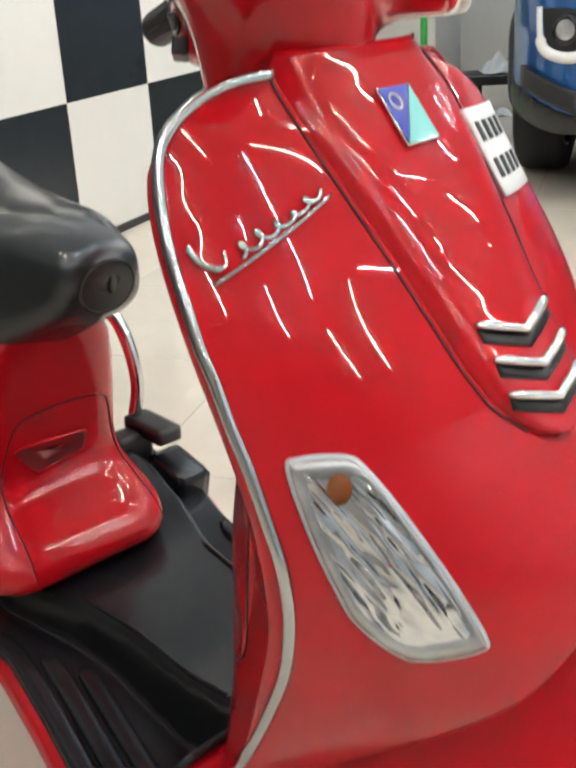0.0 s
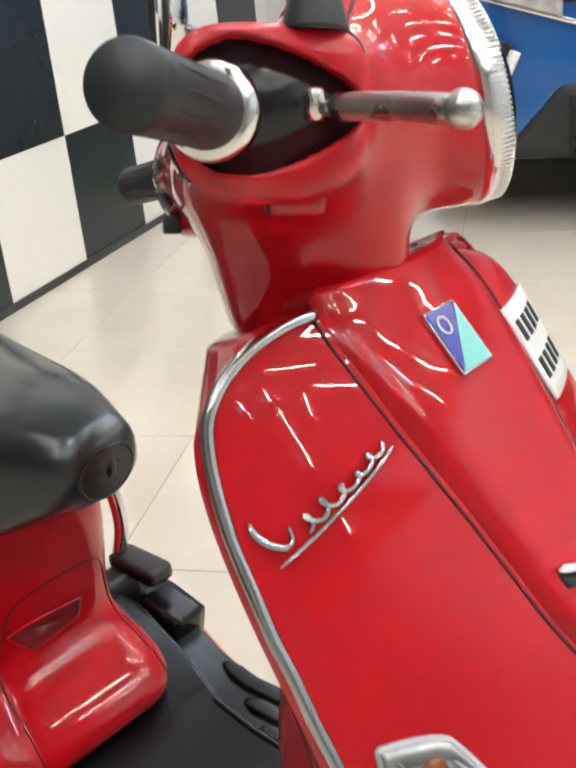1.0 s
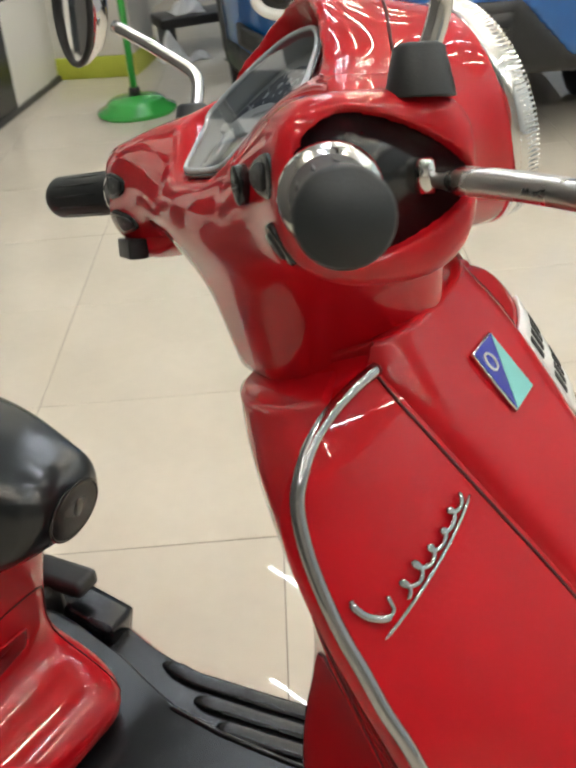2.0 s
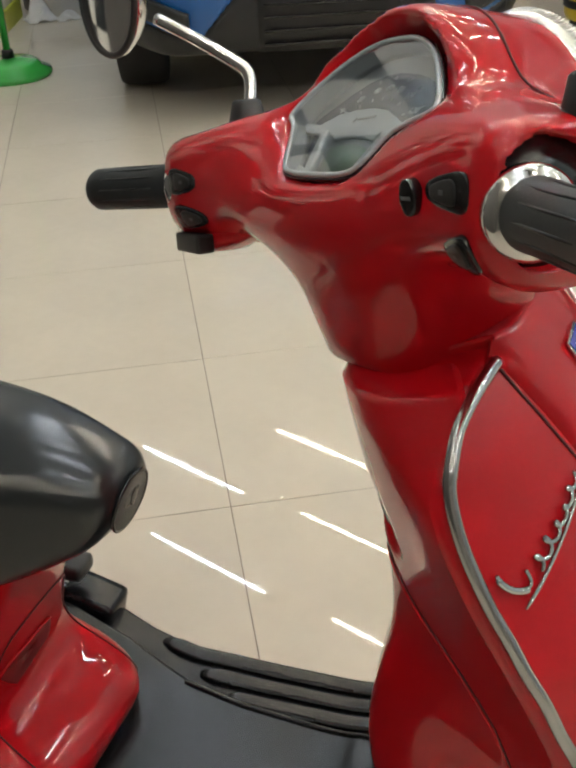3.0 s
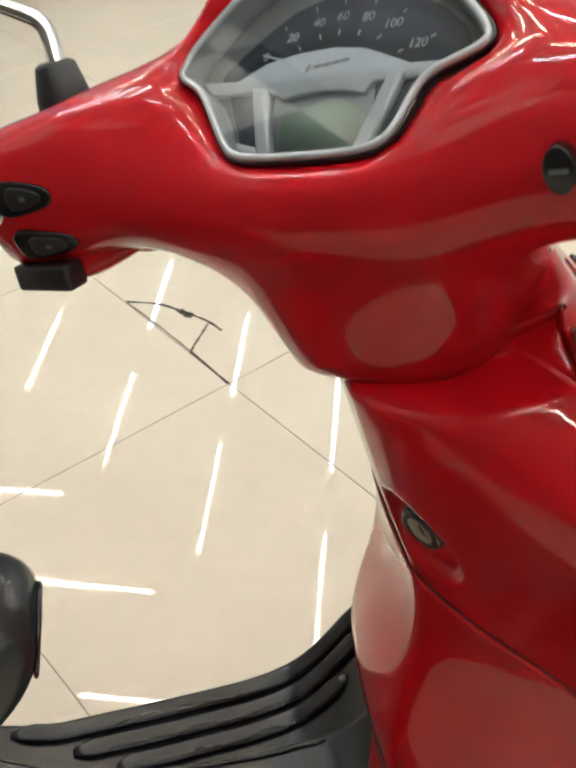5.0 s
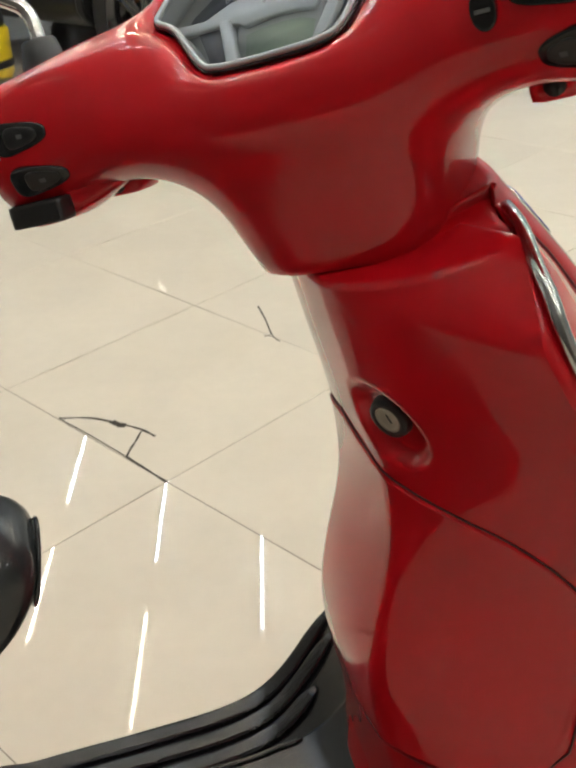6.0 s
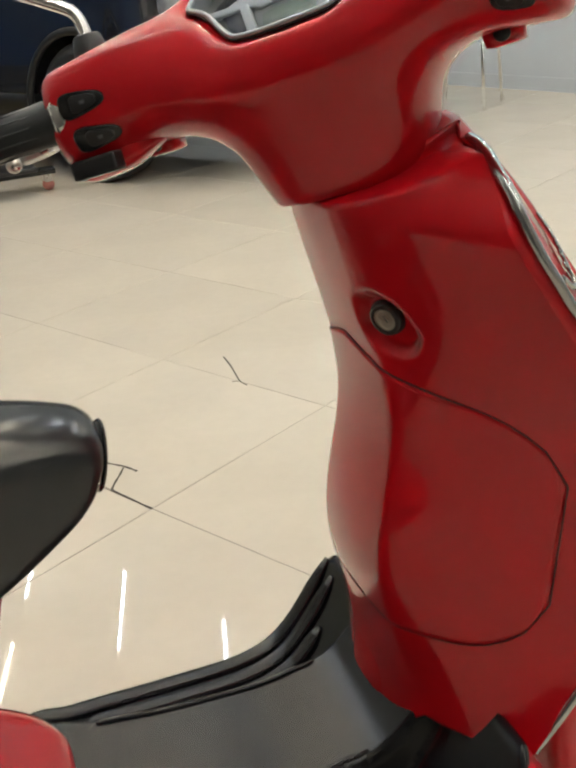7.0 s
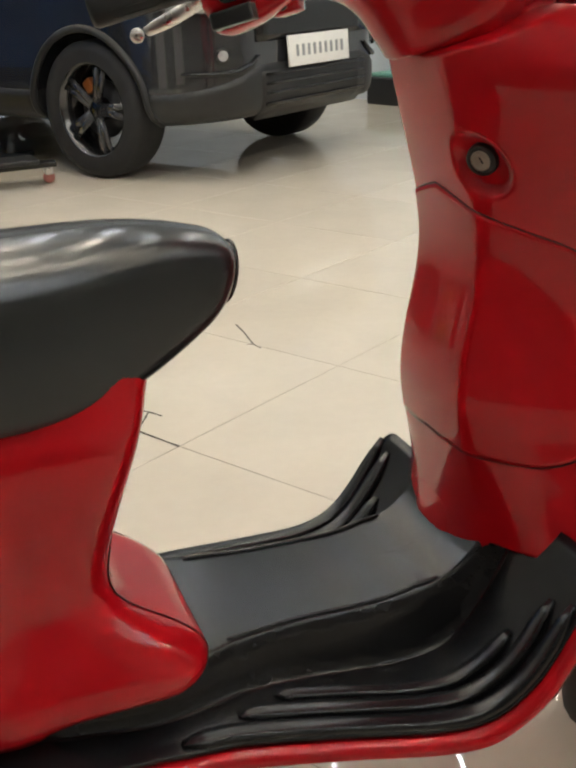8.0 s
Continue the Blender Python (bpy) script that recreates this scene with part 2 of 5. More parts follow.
def sheet(rows, thick=0.0, closed=False):
    """A skin over rows of points; thick: its depth against the normals."""
    P = np.array([[tuple(p) for p in row] for row in rows], float)
    h, w = P.shape[:2]
    du, dv = np.gradient(P, axis=1), np.gradient(P, axis=0)
    N = np.cross(du, dv)
    N /= np.linalg.norm(N, axis=2, keepdims=True) + 1e-12
    front = P.reshape(-1, 3).tolist()
    span = w if closed else w - 1
    faces = [(i * w + j, i * w + (j + 1) % w, (i + 1) * w + (j + 1) % w, (i + 1) * w + j) for i in range(h - 1) for j in range(span)]
    if not thick:
        return front, faces
    back = (P - N * thick).reshape(-1, 3).tolist()
    n = h * w
    faces += [tuple(k + n for k in reversed(f)) for f in faces]
    rim = [list(range(w)), [(h - 1) * w + j for j in range(w)]]
    if not closed:
        rim += [[i * w for i in range(h)], [i * w + w - 1 for i in range(h)]]
    for line in rim:
        for a, b in zip(line[:-1], line[1:]):
            faces.append((a, b, b + n, a + n))
        if closed:
            faces.append((line[-1], line[0], line[0] + n, line[-1] + n))
    return front + back, faces


def slab(outline, depth, m=None, bevel=0.0):
    """A plate with an outline in x and y, from z = 0 up to depth."""
    bm = bmesh.new()
    low = [bm.verts.new((x, y, 0)) for x, y in outline]
    f = bm.faces.new(low)
    r = bmesh.ops.extrude_face_region(bm, geom=[f])
    top = [e for e in r["geom"] if isinstance(e, bmesh.types.BMVert)]
    bmesh.ops.translate(bm, vec=(0, 0, depth), verts=top)
    if bevel:
        rim = [e for e in bm.edges if all(v in top for v in e.verts)]
        bmesh.ops.bevel(bm, geom=rim, offset=bevel, segments=2, profile=0.6, affect="EDGES")
    if m is not None:
        bm.transform(m)
    bm.verts.index_update()
    out = [tuple(v.co) for v in bm.verts], [[v.index for v in f.verts] for f in bm.faces]
    bm.free()
    return out


# ---- rounded bodies from distance fields ----
def smin(a, b, k):
    h = np.clip(0.5 + 0.5 * (b - a) / k, 0, 1)
    return b * (1 - h) + a * h - k * h * (1 - h)


def smax(a, b, k):
    return -smin(-a, -b, k)


def ellipsoid(p, c, r):
    q = p - np.array(c)
    k0 = np.linalg.norm(q / np.array(r), axis=-1)
    k1 = np.linalg.norm(q / np.array(r) ** 2, axis=-1)
    return k0 * (k0 - 1) / np.maximum(k1, 1e-9)


def round_box(p, c, half, r):
    q = np.abs(p - np.array(c)) - (np.array(half) - r)
    return np.linalg.norm(np.maximum(q, 0), axis=-1) + np.minimum(q.max(-1), 0) - r


def round_cone(p, a, b, ra, rb):
    a, b = np.array(a, float), np.array(b, float)
    ab = b - a
    t = np.clip(((p - a) @ ab) / (ab @ ab), 0, 1)
    return np.linalg.norm(p - a - t[..., None] * ab, axis=-1) - (ra + (rb - ra) * t)


def half_space(p, c, n):
    n = np.array(n, float)
    return (p - np.array(c)) @ (n / np.linalg.norm(n))


def polygon_distance(q, poly):
    """Signed distance to a polygon in the plane, negative inside."""
    poly = np.array(poly, float)
    d = np.full(q.shape[:-1], 1e9)
    inside = np.zeros(q.shape[:-1], bool)
    for a, b in zip(poly, np.roll(poly, -1, 0)):
        ab = b - a
        t = np.clip(((q - a) @ ab) / (ab @ ab), 0, 1)
        d = np.minimum(d, np.linalg.norm(q - a - t[..., None] * ab, axis=-1))
        cross = (a[1] > q[..., 1]) != (b[1] > q[..., 1])
        inside ^= cross & (q[..., 0] < (b[0] - a[0]) * (q[..., 1] - a[1]) / (b[1] - a[1] + 1e-15) + a[0])
    return np.where(inside, -d, d)


def gradient(f, p, e=5e-4):
    return np.stack([(f(p + e * d) - f(p - e * d)) / (2 * e) for d in np.eye(3)], -1)


def skin(f, lo, hi, h, even=0, soft_=0.0, push=(0.52, -0.54), calm=0):
    """The zero surface of f as verts and quads, with the points drawn onto it; even: rounds of fairing; soft_: reach of the shading normals; calm: rounds of evening them out between sharp edges."""
    axes = [np.arange(a, b + h, h) for a, b in zip(lo, hi)]
    G = np.stack(np.meshgrid(*axes, indexing="ij"), -1)
    V = f(G)
    s = V < 0
    shape = np.array(V.shape) - 1
    corner = [(i, j, k) for i in (0, 1) for j in (0, 1) for k in (0, 1)]
    count = sum(s[i:i + shape[0], j:j + shape[1], k:k + shape[2]].astype(int) for i, j, k in corner)
    cells = np.argwhere((count > 0) & (count < 8))
    index = np.full(shape, -1)
    index[tuple(cells.T)] = np.arange(len(cells))
    total, hits = np.zeros((len(cells), 3)), np.zeros(len(cells))
    for a in corner:
        for axis in range(3):
            if a[axis]:
                continue
            b = list(a)
            b[axis] = 1
            ia, ib = cells + np.array(a), cells + np.array(b)
            va, vb = V[tuple(ia.T)], V[tuple(ib.T)]
            on = (va < 0) != (vb < 0)
            t = np.where(on, va / np.where(on, va - vb, 1), 0)
            p = G[tuple(ia.T)] + t[:, None] * (G[tuple(ib.T)] - G[tuple(ia.T)])
            total += p * on[:, None]
            hits += on
    pts = total / hits[:, None]
    for _ in range(4):
        g = gradient(f, pts)
        step = f(pts)[:, None] * g / np.maximum((g * g).sum(-1, keepdims=True), 0.05)
        length = np.linalg.norm(step, axis=1, keepdims=True)
        pts = pts - step * np.minimum(1, 0.5 * h / np.maximum(length, 1e-12))
    faces = []
    for axis in range(3):
        u, v = (axis + 1) % 3, (axis + 2) % 3
        sl_a, sl_b = [slice(None)] * 3, [slice(None)] * 3
        sl_a[axis], sl_b[axis] = slice(0, -1), slice(1, None)
        edges = np.argwhere(s[tuple(sl_a)] != s[tuple(sl_b)])
        for e in edges:
            if e[u] == 0 or e[v] == 0 or e[u] >= shape[u] or e[v] >= shape[v]:
                continue
            quad = []
            for du, dv in ((-1, -1), (0, -1), (0, 0), (-1, 0)):
                c = e.copy()
                c[u] += du
                c[v] += dv
                quad.append(index[tuple(c)])
            if min(quad) >= 0:
                faces.append(quad if s[tuple(e)] else quad[::-1])
    if even:
        q = np.array(faces)
        a, b = q.ravel(), np.roll(q, -1, axis=1).ravel()
        near = np.bincount(a, minlength=len(pts)) + np.bincount(b, minlength=len(pts))
        loose = (near > 0) * 1.0
        for k in range(2 * even):
            s_ = np.stack([np.bincount(a, pts[b, i], len(pts)) + np.bincount(b, pts[a, i], len(pts)) for i in range(3)], 1)
            pts = pts + (s_ / np.maximum(near, 1)[:, None] - pts) * push[k % 2] * loose[:, None]
    if soft_:
        g = gradient(f, pts, soft_)
        g = g / np.maximum(np.linalg.norm(g, axis=1, keepdims=True), 1e-9)
        if calm:
            q = np.array(faces)
            a, b = q.ravel(), np.roll(q, -1, axis=1).ravel()
            bond = np.clip(((g[a] * g[b]).sum(1) - 0.80) / 0.12, 0, 1)
            weight = np.bincount(a, bond, len(pts)) + np.bincount(b, bond, len(pts)) + 1e-6
            for _ in range(calm):
                mean = np.stack([np.bincount(a, bond * g[b, i], len(pts)) + np.bincount(b, bond * g[a, i], len(pts)) for i in range(3)], 1) / weight[:, None]
                g = g + 0.6 * (mean - g) * (weight > 0.01)[:, None]
                g = g / np.maximum(np.linalg.norm(g, axis=1, keepdims=True), 1e-9)
        return pts.tolist(), faces, g.tolist()
    return pts.tolist(), faces


def march(f, start, way, reach=0.5):
    """Where a ray first meets the surface of f, and the normal there."""
    p, d, gone = np.array(start, float), np.array(way, float), 0.0
    d /= np.linalg.norm(d)
    for _ in range(200):
        v = float(f(p[None])[0])
        if v < 2e-4 or gone > reach:
            break
        gone += max(v * 0.7, 2e-4)
        p = np.array(start, float) + d * gone
    g = gradient(f, p[None])[0]
    return Vector(p), Vector(g / np.linalg.norm(g))


def facing(point, normal, up=(0, 0, 1)):
    """A pose at point with z along normal and y near up."""
    z = Vector(normal).normalized()
    x = Vector(up).cross(z).normalized()
    y = z.cross(x)
    m = Matrix((x, y, z)).transposed().to_4x4()
    m.translation = point
    return m


def eased(x, xs, ys, reach=0.045):
    """A table read with its corners rounded."""
    steps = np.linspace(-1, 1, 15)[1:-1]
    weight = 1 - np.abs(steps)
    return sum(w * np.interp(x + d * reach * 1.25, xs, ys) for d, w in zip(steps, weight)) / weight.sum()


# ---- the room ----
def wall_piece(name, a0, a1, b0, b1, z0, z1, material, label, category="wall"):
    m = Matrix.Rotation(ROOM, 4, "Z")
    return tagged(part(name, box(a0, a1, b0, b1, z0, z1), material, None, "", m, smooth=False), label, category, kind="structure")


# The south wall is unseen; it is added to shut out the world light.
wall_piece("wall_south", A0 - 0.2, A1 + 0.2, B0 - 0.2, B0, 0, CEILING, PLASTER_DIM, "unseen dim plaster wall added to close the room")
wall_piece("wall_north", A0 - 0.2, A1 + 0.2, B1, B1 + 0.2, 0, CEILING, PLASTER, "plain grey plaster wall behind the parked cars")
wall_piece("wall_east", A1, A1 + 0.2, B0, B1, 0, CEILING, PLASTER, "plain blue-grey painted wall behind the chairs")
# The unseen ceiling is mid-grey to mute its reflection in the paint.
ceiling = wall_piece("ceiling", A0 - 0.2, A1 + 0.2, B0 - 0.2, B1 + 0.2, CEILING, CEILING + 0.2, CEIL, "plain grey ceiling with rows of tubes", "ceiling")
CHECK0 = 1.327               # where the checker panels begin along the wall
# Unseen stretch, added in a dark tone to deepen reflections on the scooter.
wall_piece("wall_southwest", A0 - 0.22, A0 - 0.012, B0, CHECK0, 0, CEILING, PLASTER_DARK, "unseen dark wall stretch added to darken reflections")
wall_w = wall_piece("wall_west", A0 - 0.22, A0 - 0.012, CHECK0, B1, 0, CEILING, PLASTER_WARM, "wall with large black and white checker panels")
wall_piece("baseboard_east", A1 - 0.012, A1 - 0.001, B0, B1, 0.0, 0.09, PLASTER, "thin grey skirting at the foot of the wall", "baseboard")
wall_piece("baseboard_west", A0 - 0.011, A0 + 0.01, CHECK0, 5.25, 0.0, 0.03, SKIRT, "dark skirting below the checker panels", "baseboard")


def tubes():
    """Linear lamps under the ceiling in a herringbone of warm and cool rows."""
    u, w = Vector((0.604, -1.04, 0)), Vector((1.04, 0.604, 0))
    one = (Vector((-2.413, 5.326, 0)), Vector((-1.338, 4.987, 0)))
    two = (Vector((-0.14, 5.26, 0)), Vector((-0.406, 4.22, 0)))
    for ends, columns in ((one, (-4, -3, -2, -1, 0, 1, 2, 3)), (two, (0, 1, 2, 3, 4, 5))):
        mid, way = (ends[0] + ends[1]) / 2, (ends[1] - ends[0])
        length = way.length
        turn = math.atan2(way.y, way.x)
        made = {}
        for m in columns:
            for n in range(-7, 12):
                c = mid + u * n + w * m
                a, b = c.dot(EX), c.dot(EY)
                # Rows south of b = -2.4 are unseen, added to brighten south-facing sides.
                if not (A0 + 0.6 < a < A1 - 0.6 and -3.4 < b < 7.3):
                    continue
                if (m > 0 or ends is two) and (ends is one) != (c.y < 0.4) or (ends is two and m == 2 and c.y > 5.5):
                    continue
                at = Matrix.Translation((c.x, c.y, CEILING - 0.06)) @ Matrix.Rotation(turn, 4, "Z")
                warm = (m % 2 == 0)
                if warm not in made:
                    lamp = thing("tube_lamp", ("warm" if warm else "cool") + " white linear tube lamp fixed under the ceiling", "lamp", "ceiling tubes", at)
                    part("housing", box(-length / 2 - 0.02, length / 2 + 0.02, -0.02, 0.02, 0.01, 0.06, 0.004), WHITE_PLASTIC, lamp)
                    part("tube", box(-length / 2, length / 2, -0.0070, 0.0070, -0.007, 0.010, 0.003), WARM_TUBE if warm else COOL_TUBE, lamp)
                    made[warm] = lamp
                else:
                    copy_thing(made[warm], at)


tubes()


# ---- the scooter ----
scooter = thing("scooter", "glossy red motor scooter with chrome trim and turned handlebar", "scooter")

SHIELD = np.array([  # height, half width, x at the edge, x at 0.55 of the width, x in the middle
    (0.951, 0.070, -0.163, -0.160, -0.158), (0.948, 0.090, -0.164, -0.160, -0.158), (0.942, 0.124, -0.168, -0.155, -0.150),
    (0.933, 0.143, -0.172, -0.147, -0.139), (0.922, 0.159, -0.172, -0.139, -0.129), (0.908, 0.170, -0.170, -0.129, -0.116),
    (0.890, 0.177, -0.165, -0.118, -0.101), (0.872, 0.183, -0.156, -0.106, -0.087), (0.854, 0.186, -0.147, -0.095, -0.073),
    (0.835, 0.190, -0.136, -0.081, -0.058), (0.800, 0.194, -0.113, -0.058, -0.034), (0.770, 0.195, -0.097, -0.038, -0.010),
    (0.735, 0.194, -0.079, -0.016, 0.018), (0.690, 0.192, -0.060, 0.012, 0.045), (0.640, 0.191, -0.047, 0.033, 0.070),
    (0.590, 0.190, -0.048, 0.042, 0.085), (0.540, 0.190, -0.066, 0.034, 0.085), (0.490, 0.190, -0.091, 0.005, 0.060),
    (0.440, 0.190, -0.119, -0.030, 0.030), (0.380, 0.180, -0.150, -0.080, -0.020)])[::-1]


def blur_table(table, n=160, rounds=10):
    """The table resampled and gently smoothed along its height."""
    z = np.linspace(table[0, 0], table[-1, 0], n)
    out = np.stack([z] + [np.interp(z, table[:, 0], table[:, k]) for k in range(1, table.shape[1])], 1)
    for _ in range(rounds):
        out[1:-1, 1:] = (out[:-2, 1:] + 2 * out[1:-1, 1:] + out[2:, 1:]) / 4
    return out


SHIELD_S = blur_table(SHIELD)


def shield_x(y, z):
    ye, xe, xm, xc = (np.interp(z, SHIELD_S[:, 0], SHIELD_S[:, k]) for k in (1, 2, 3, 4))
    t, tm = (y / ye) ** 2, 0.55 ** 2
    b = ((xe - xc) - (xm - xc) / tm) / (1 - tm)
    a = (xe - xc) - b
    return xc + a * t + b * t * t


def shield_width(z):
    return float(np.interp(z, SHIELD_S[:, 0], SHIELD_S[:, 1]))


def shield_point(y, z, out=0.0):
    e = 1e-3
    n = Vector((1, -(shield_x(y + e, z) - shield_x(y - e, z)) / (2 * e), -(shield_x(y, z + e) - shield_x(y, z - e)) / (2 * e))).normalized()
    return Vector((shield_x(y, z), y, z)) + n * out, n


def curl(s):
    """The far wing rolls back a little more at its edge."""
    return 0.017 * max(0.0, (s - 0.78) / 0.22) ** 2


def build_shield():
    rows = []
    for v in np.linspace(0, 1, 90):
        row = []
        for s in np.linspace(-1, 1, 81):
            low = 0.62 - 0.235 * abs(s) ** 1.15
            z = low + (0.950 - low) * (1 - (1 - v) ** 1.25)
            c = curl(s)
            row.append((shield_x(s * shield_width(z), z) - c, s * shield_width(z) - c, z))
        rows.append(row)
    return part("leg_shield", sheet(rows, 0.004), RED, scooter)


leg_shield = build_shield()

HORN = np.array([  # height, half width, x in the middle
    (0.716, 0.004, 0.040), (0.720, 0.024, 0.037), (0.728, 0.036, 0.031), (0.742, 0.046, 0.021), (0.765, 0.053, 0.006), (0.800, 0.058, -0.022),
    (0.834, 0.065, -0.048), (0.856, 0.069, -0.064), (0.879, 0.0735, -0.081), (0.901, 0.0775, -0.099), (0.923, 0.0805, -0.118),
    (0.940, 0.0800, -0.133), (0.953, 0.076, -0.144), (0.962, 0.070, -0.152)])


def horn_point(s, z, out=0.0):
    w, xc = np.interp(z, HORN[:, 0], HORN[:, 1]), np.interp(z, HORN[:, 0], HORN[:, 2])
    y = s * w
    base = shield_x(min(abs(y), shield_width(z)), z) - 0.004
    crown = xc - 0.16 * w * (abs(s) ** 2) * 0.5
    k = abs(s) ** 7
    return Vector((crown * (1 - k) + min(base, crown) * k + out, y, z))


def build_horn():
    rows = []
    for v in np.linspace(0, 1, 60):
        z = 0.716 + (0.962 - 0.716) * v
        rows.append([horn_point(s, z) for s in np.sin(np.linspace(-1, 1, 49) * math.pi / 2)])
    # the crown rolls back over the top
    top = rows[-1]
    def roll(back, drop):
        out = []
        for j, p in enumerate(top):
            edge_ = min(j, len(top) - 1 - j)
            q = top[min(max(j, 2), len(top) - 3)]
            z = q.z - 0.42 * back - drop - (0.030 if edge_ == 0 else 0.004 if edge_ == 1 else 0.0)
            out.append(Vector((q.x - back, q.y * (1.0 if edge_ > 1 else 1.012), z)))
        return out

    for k in range(1, 9):
        a = k / 8
        rows.append(roll(0.052 * a, 0.004 * a ** 2))
    rows.append(roll(0.0555, 0.008))
    rows.append(roll(0.0565, 0.040))
    return part("horn_cover", sheet(rows, 0.003), RED, scooter, "raised red centre spine of the front")


horn_cover = build_horn()


def gap_line(name, points, r, parent, material=RED_GAP):
    return part(name, tube(smooth_path(points, 5), r, 6), material, parent)


for sign in (-1, 1):
    gap_line("seam", [Vector((shield_x(y, z), y, z)) for z, y in
                      ((z, sign * (np.interp(z, HORN[:, 0], HORN[:, 1]) + 0.002)) for z in np.linspace(0.722, 0.948, 14))], 0.0014, leg_shield)

# chrome edge trim, one bar down each side
for sign in (-1, 1):
    line = [(-0.162, 0.079, 0.948), (-0.166, 0.103, 0.947), (-0.170, 0.124, 0.942), (-0.173, 0.143, 0.933), (-0.1725, 0.159, 0.922),
            (-0.171, 0.170, 0.908), (-0.165, 0.177, 0.890), (-0.157, 0.182, 0.872), (-0.147, 0.1865, 0.854), (-0.137, 0.189, 0.836),
            (-0.124, 0.192, 0.817), (-0.112, 0.194, 0.796), (-0.098, 0.194, 0.773), (-0.086, 0.194, 0.748), (-0.072, 0.193, 0.722),
            (-0.058, 0.192, 0.688), (-0.049, 0.191, 0.663), (-0.045, 0.190, 0.634), (-0.046, 0.190, 0.606), (-0.052, 0.190, 0.575),
            (-0.065, 0.190, 0.542), (-0.091, 0.190, 0.489), (-0.119, 0.189, 0.443), (-0.150, 0.181, 0.392)]
    part("edge_trim", tube([p + Vector((0.001, 0, 0)) for p in smooth_path([(x - (0.021 if sign > 0 else 0), sign * y - (0.018 if sign > 0 else 0), z) for x, y, z in line], 4)], 0.0046, 12), TRIM, leg_shield, "bright chrome edge bar")

# the inner panel behind the shield
INNER = np.array([  # height, half width, x at the edge, x at the crest, power of the section
    (0.330, 0.172, -0.180, -0.245, 2.2), (0.360, 0.182, -0.168, -0.240, 2.2), (0.400, 0.188, -0.150, -0.238, 2.3), (0.440, 0.189, -0.122, -0.240, 2.6),
    (0.490, 0.188, -0.095, -0.247, 2.9), (0.540, 0.190, -0.070, -0.255, 3.0), (0.580, 0.190, -0.052, -0.254, 3.0), (0.620, 0.190, -0.050, -0.247, 3.0),
    (0.660, 0.190, -0.055, -0.238, 3.0), (0.700, 0.192, -0.066, -0.234, 3.0), (0.740, 0.194, -0.082, -0.238, 3.0), (0.780, 0.195, -0.103, -0.247, 2.95),
    (0.830, 0.190, -0.134, -0.261, 2.85), (0.870, 0.183, -0.157, -0.271, 2.75), (0.900, 0.173, -0.169, -0.279, 2.6), (0.920, 0.160, -0.174, -0.283, 2.45),
    (0.935, 0.140, -0.174, -0.285, 2.3), (0.945, 0.120, -0.172, -0.286, 2.3)])
INNER_S = blur_table(INNER, 160, 34)
INNER_EDGE = INNER_S[:, 2].copy()
INNER_S[:, 2] -= 0.015 * np.clip((INNER_S[:, 0] - 0.46) / 0.10, 0, 1) * np.clip((0.945 - INNER_S[:, 0]) / 0.05, 0, 1)   # a flange behind the trim


def inner_x(y, z):
    w, xe, xk, p = (float(np.interp(z, INNER_S[:, 0], INNER_S[:, k])) for k in (1, 2, 3, 4))
    a = abs(y)
    plain = max(0.0, 1 - (a / w) ** p)
    # a flat back with a straight flank down each side
    flat_ = float(np.interp(z, (0.40, 0.50, 0.86, 0.91), (0.075, 0.070, 0.052, 0.050)))
    square = (1 - 0.03 * min(1.0, a / flat_) ** 2) * (1 - max(0.0, (a - flat_) / (w - flat_)) ** 1.28)
    g = min(1.0, max(0.0, (z - 0.42) / 0.10))
    return xe - (xe - xk) * (plain * (1 - g) + square * g)


KEY_Y, KEY_Z = -0.071, 0.801   # the key's oval pocket


def key_dent(y, z):
    """Depth of the key's pocket below the panel."""
    a, b = (y - KEY_Y) - 0.16 * (z - KEY_Z), z - KEY_Z
    k = min(1.0, max(0.0, (1 - math.hypot(a / 0.030, b / 0.035)) / 0.42))
    return 0.012 * k * k * (3 - 2 * k)


def inner_point(y, z, out=0.0):
    e = 2e-3
    n = Vector((-1, (inner_x(y + e, z) - inner_x(y - e, z)) / (2 * e), (inner_x(y, z + e) - inner_x(y, z - e)) / (2 * e))).normalized()
    return Vector((inner_x(y, z), y, z)) + n * out, n


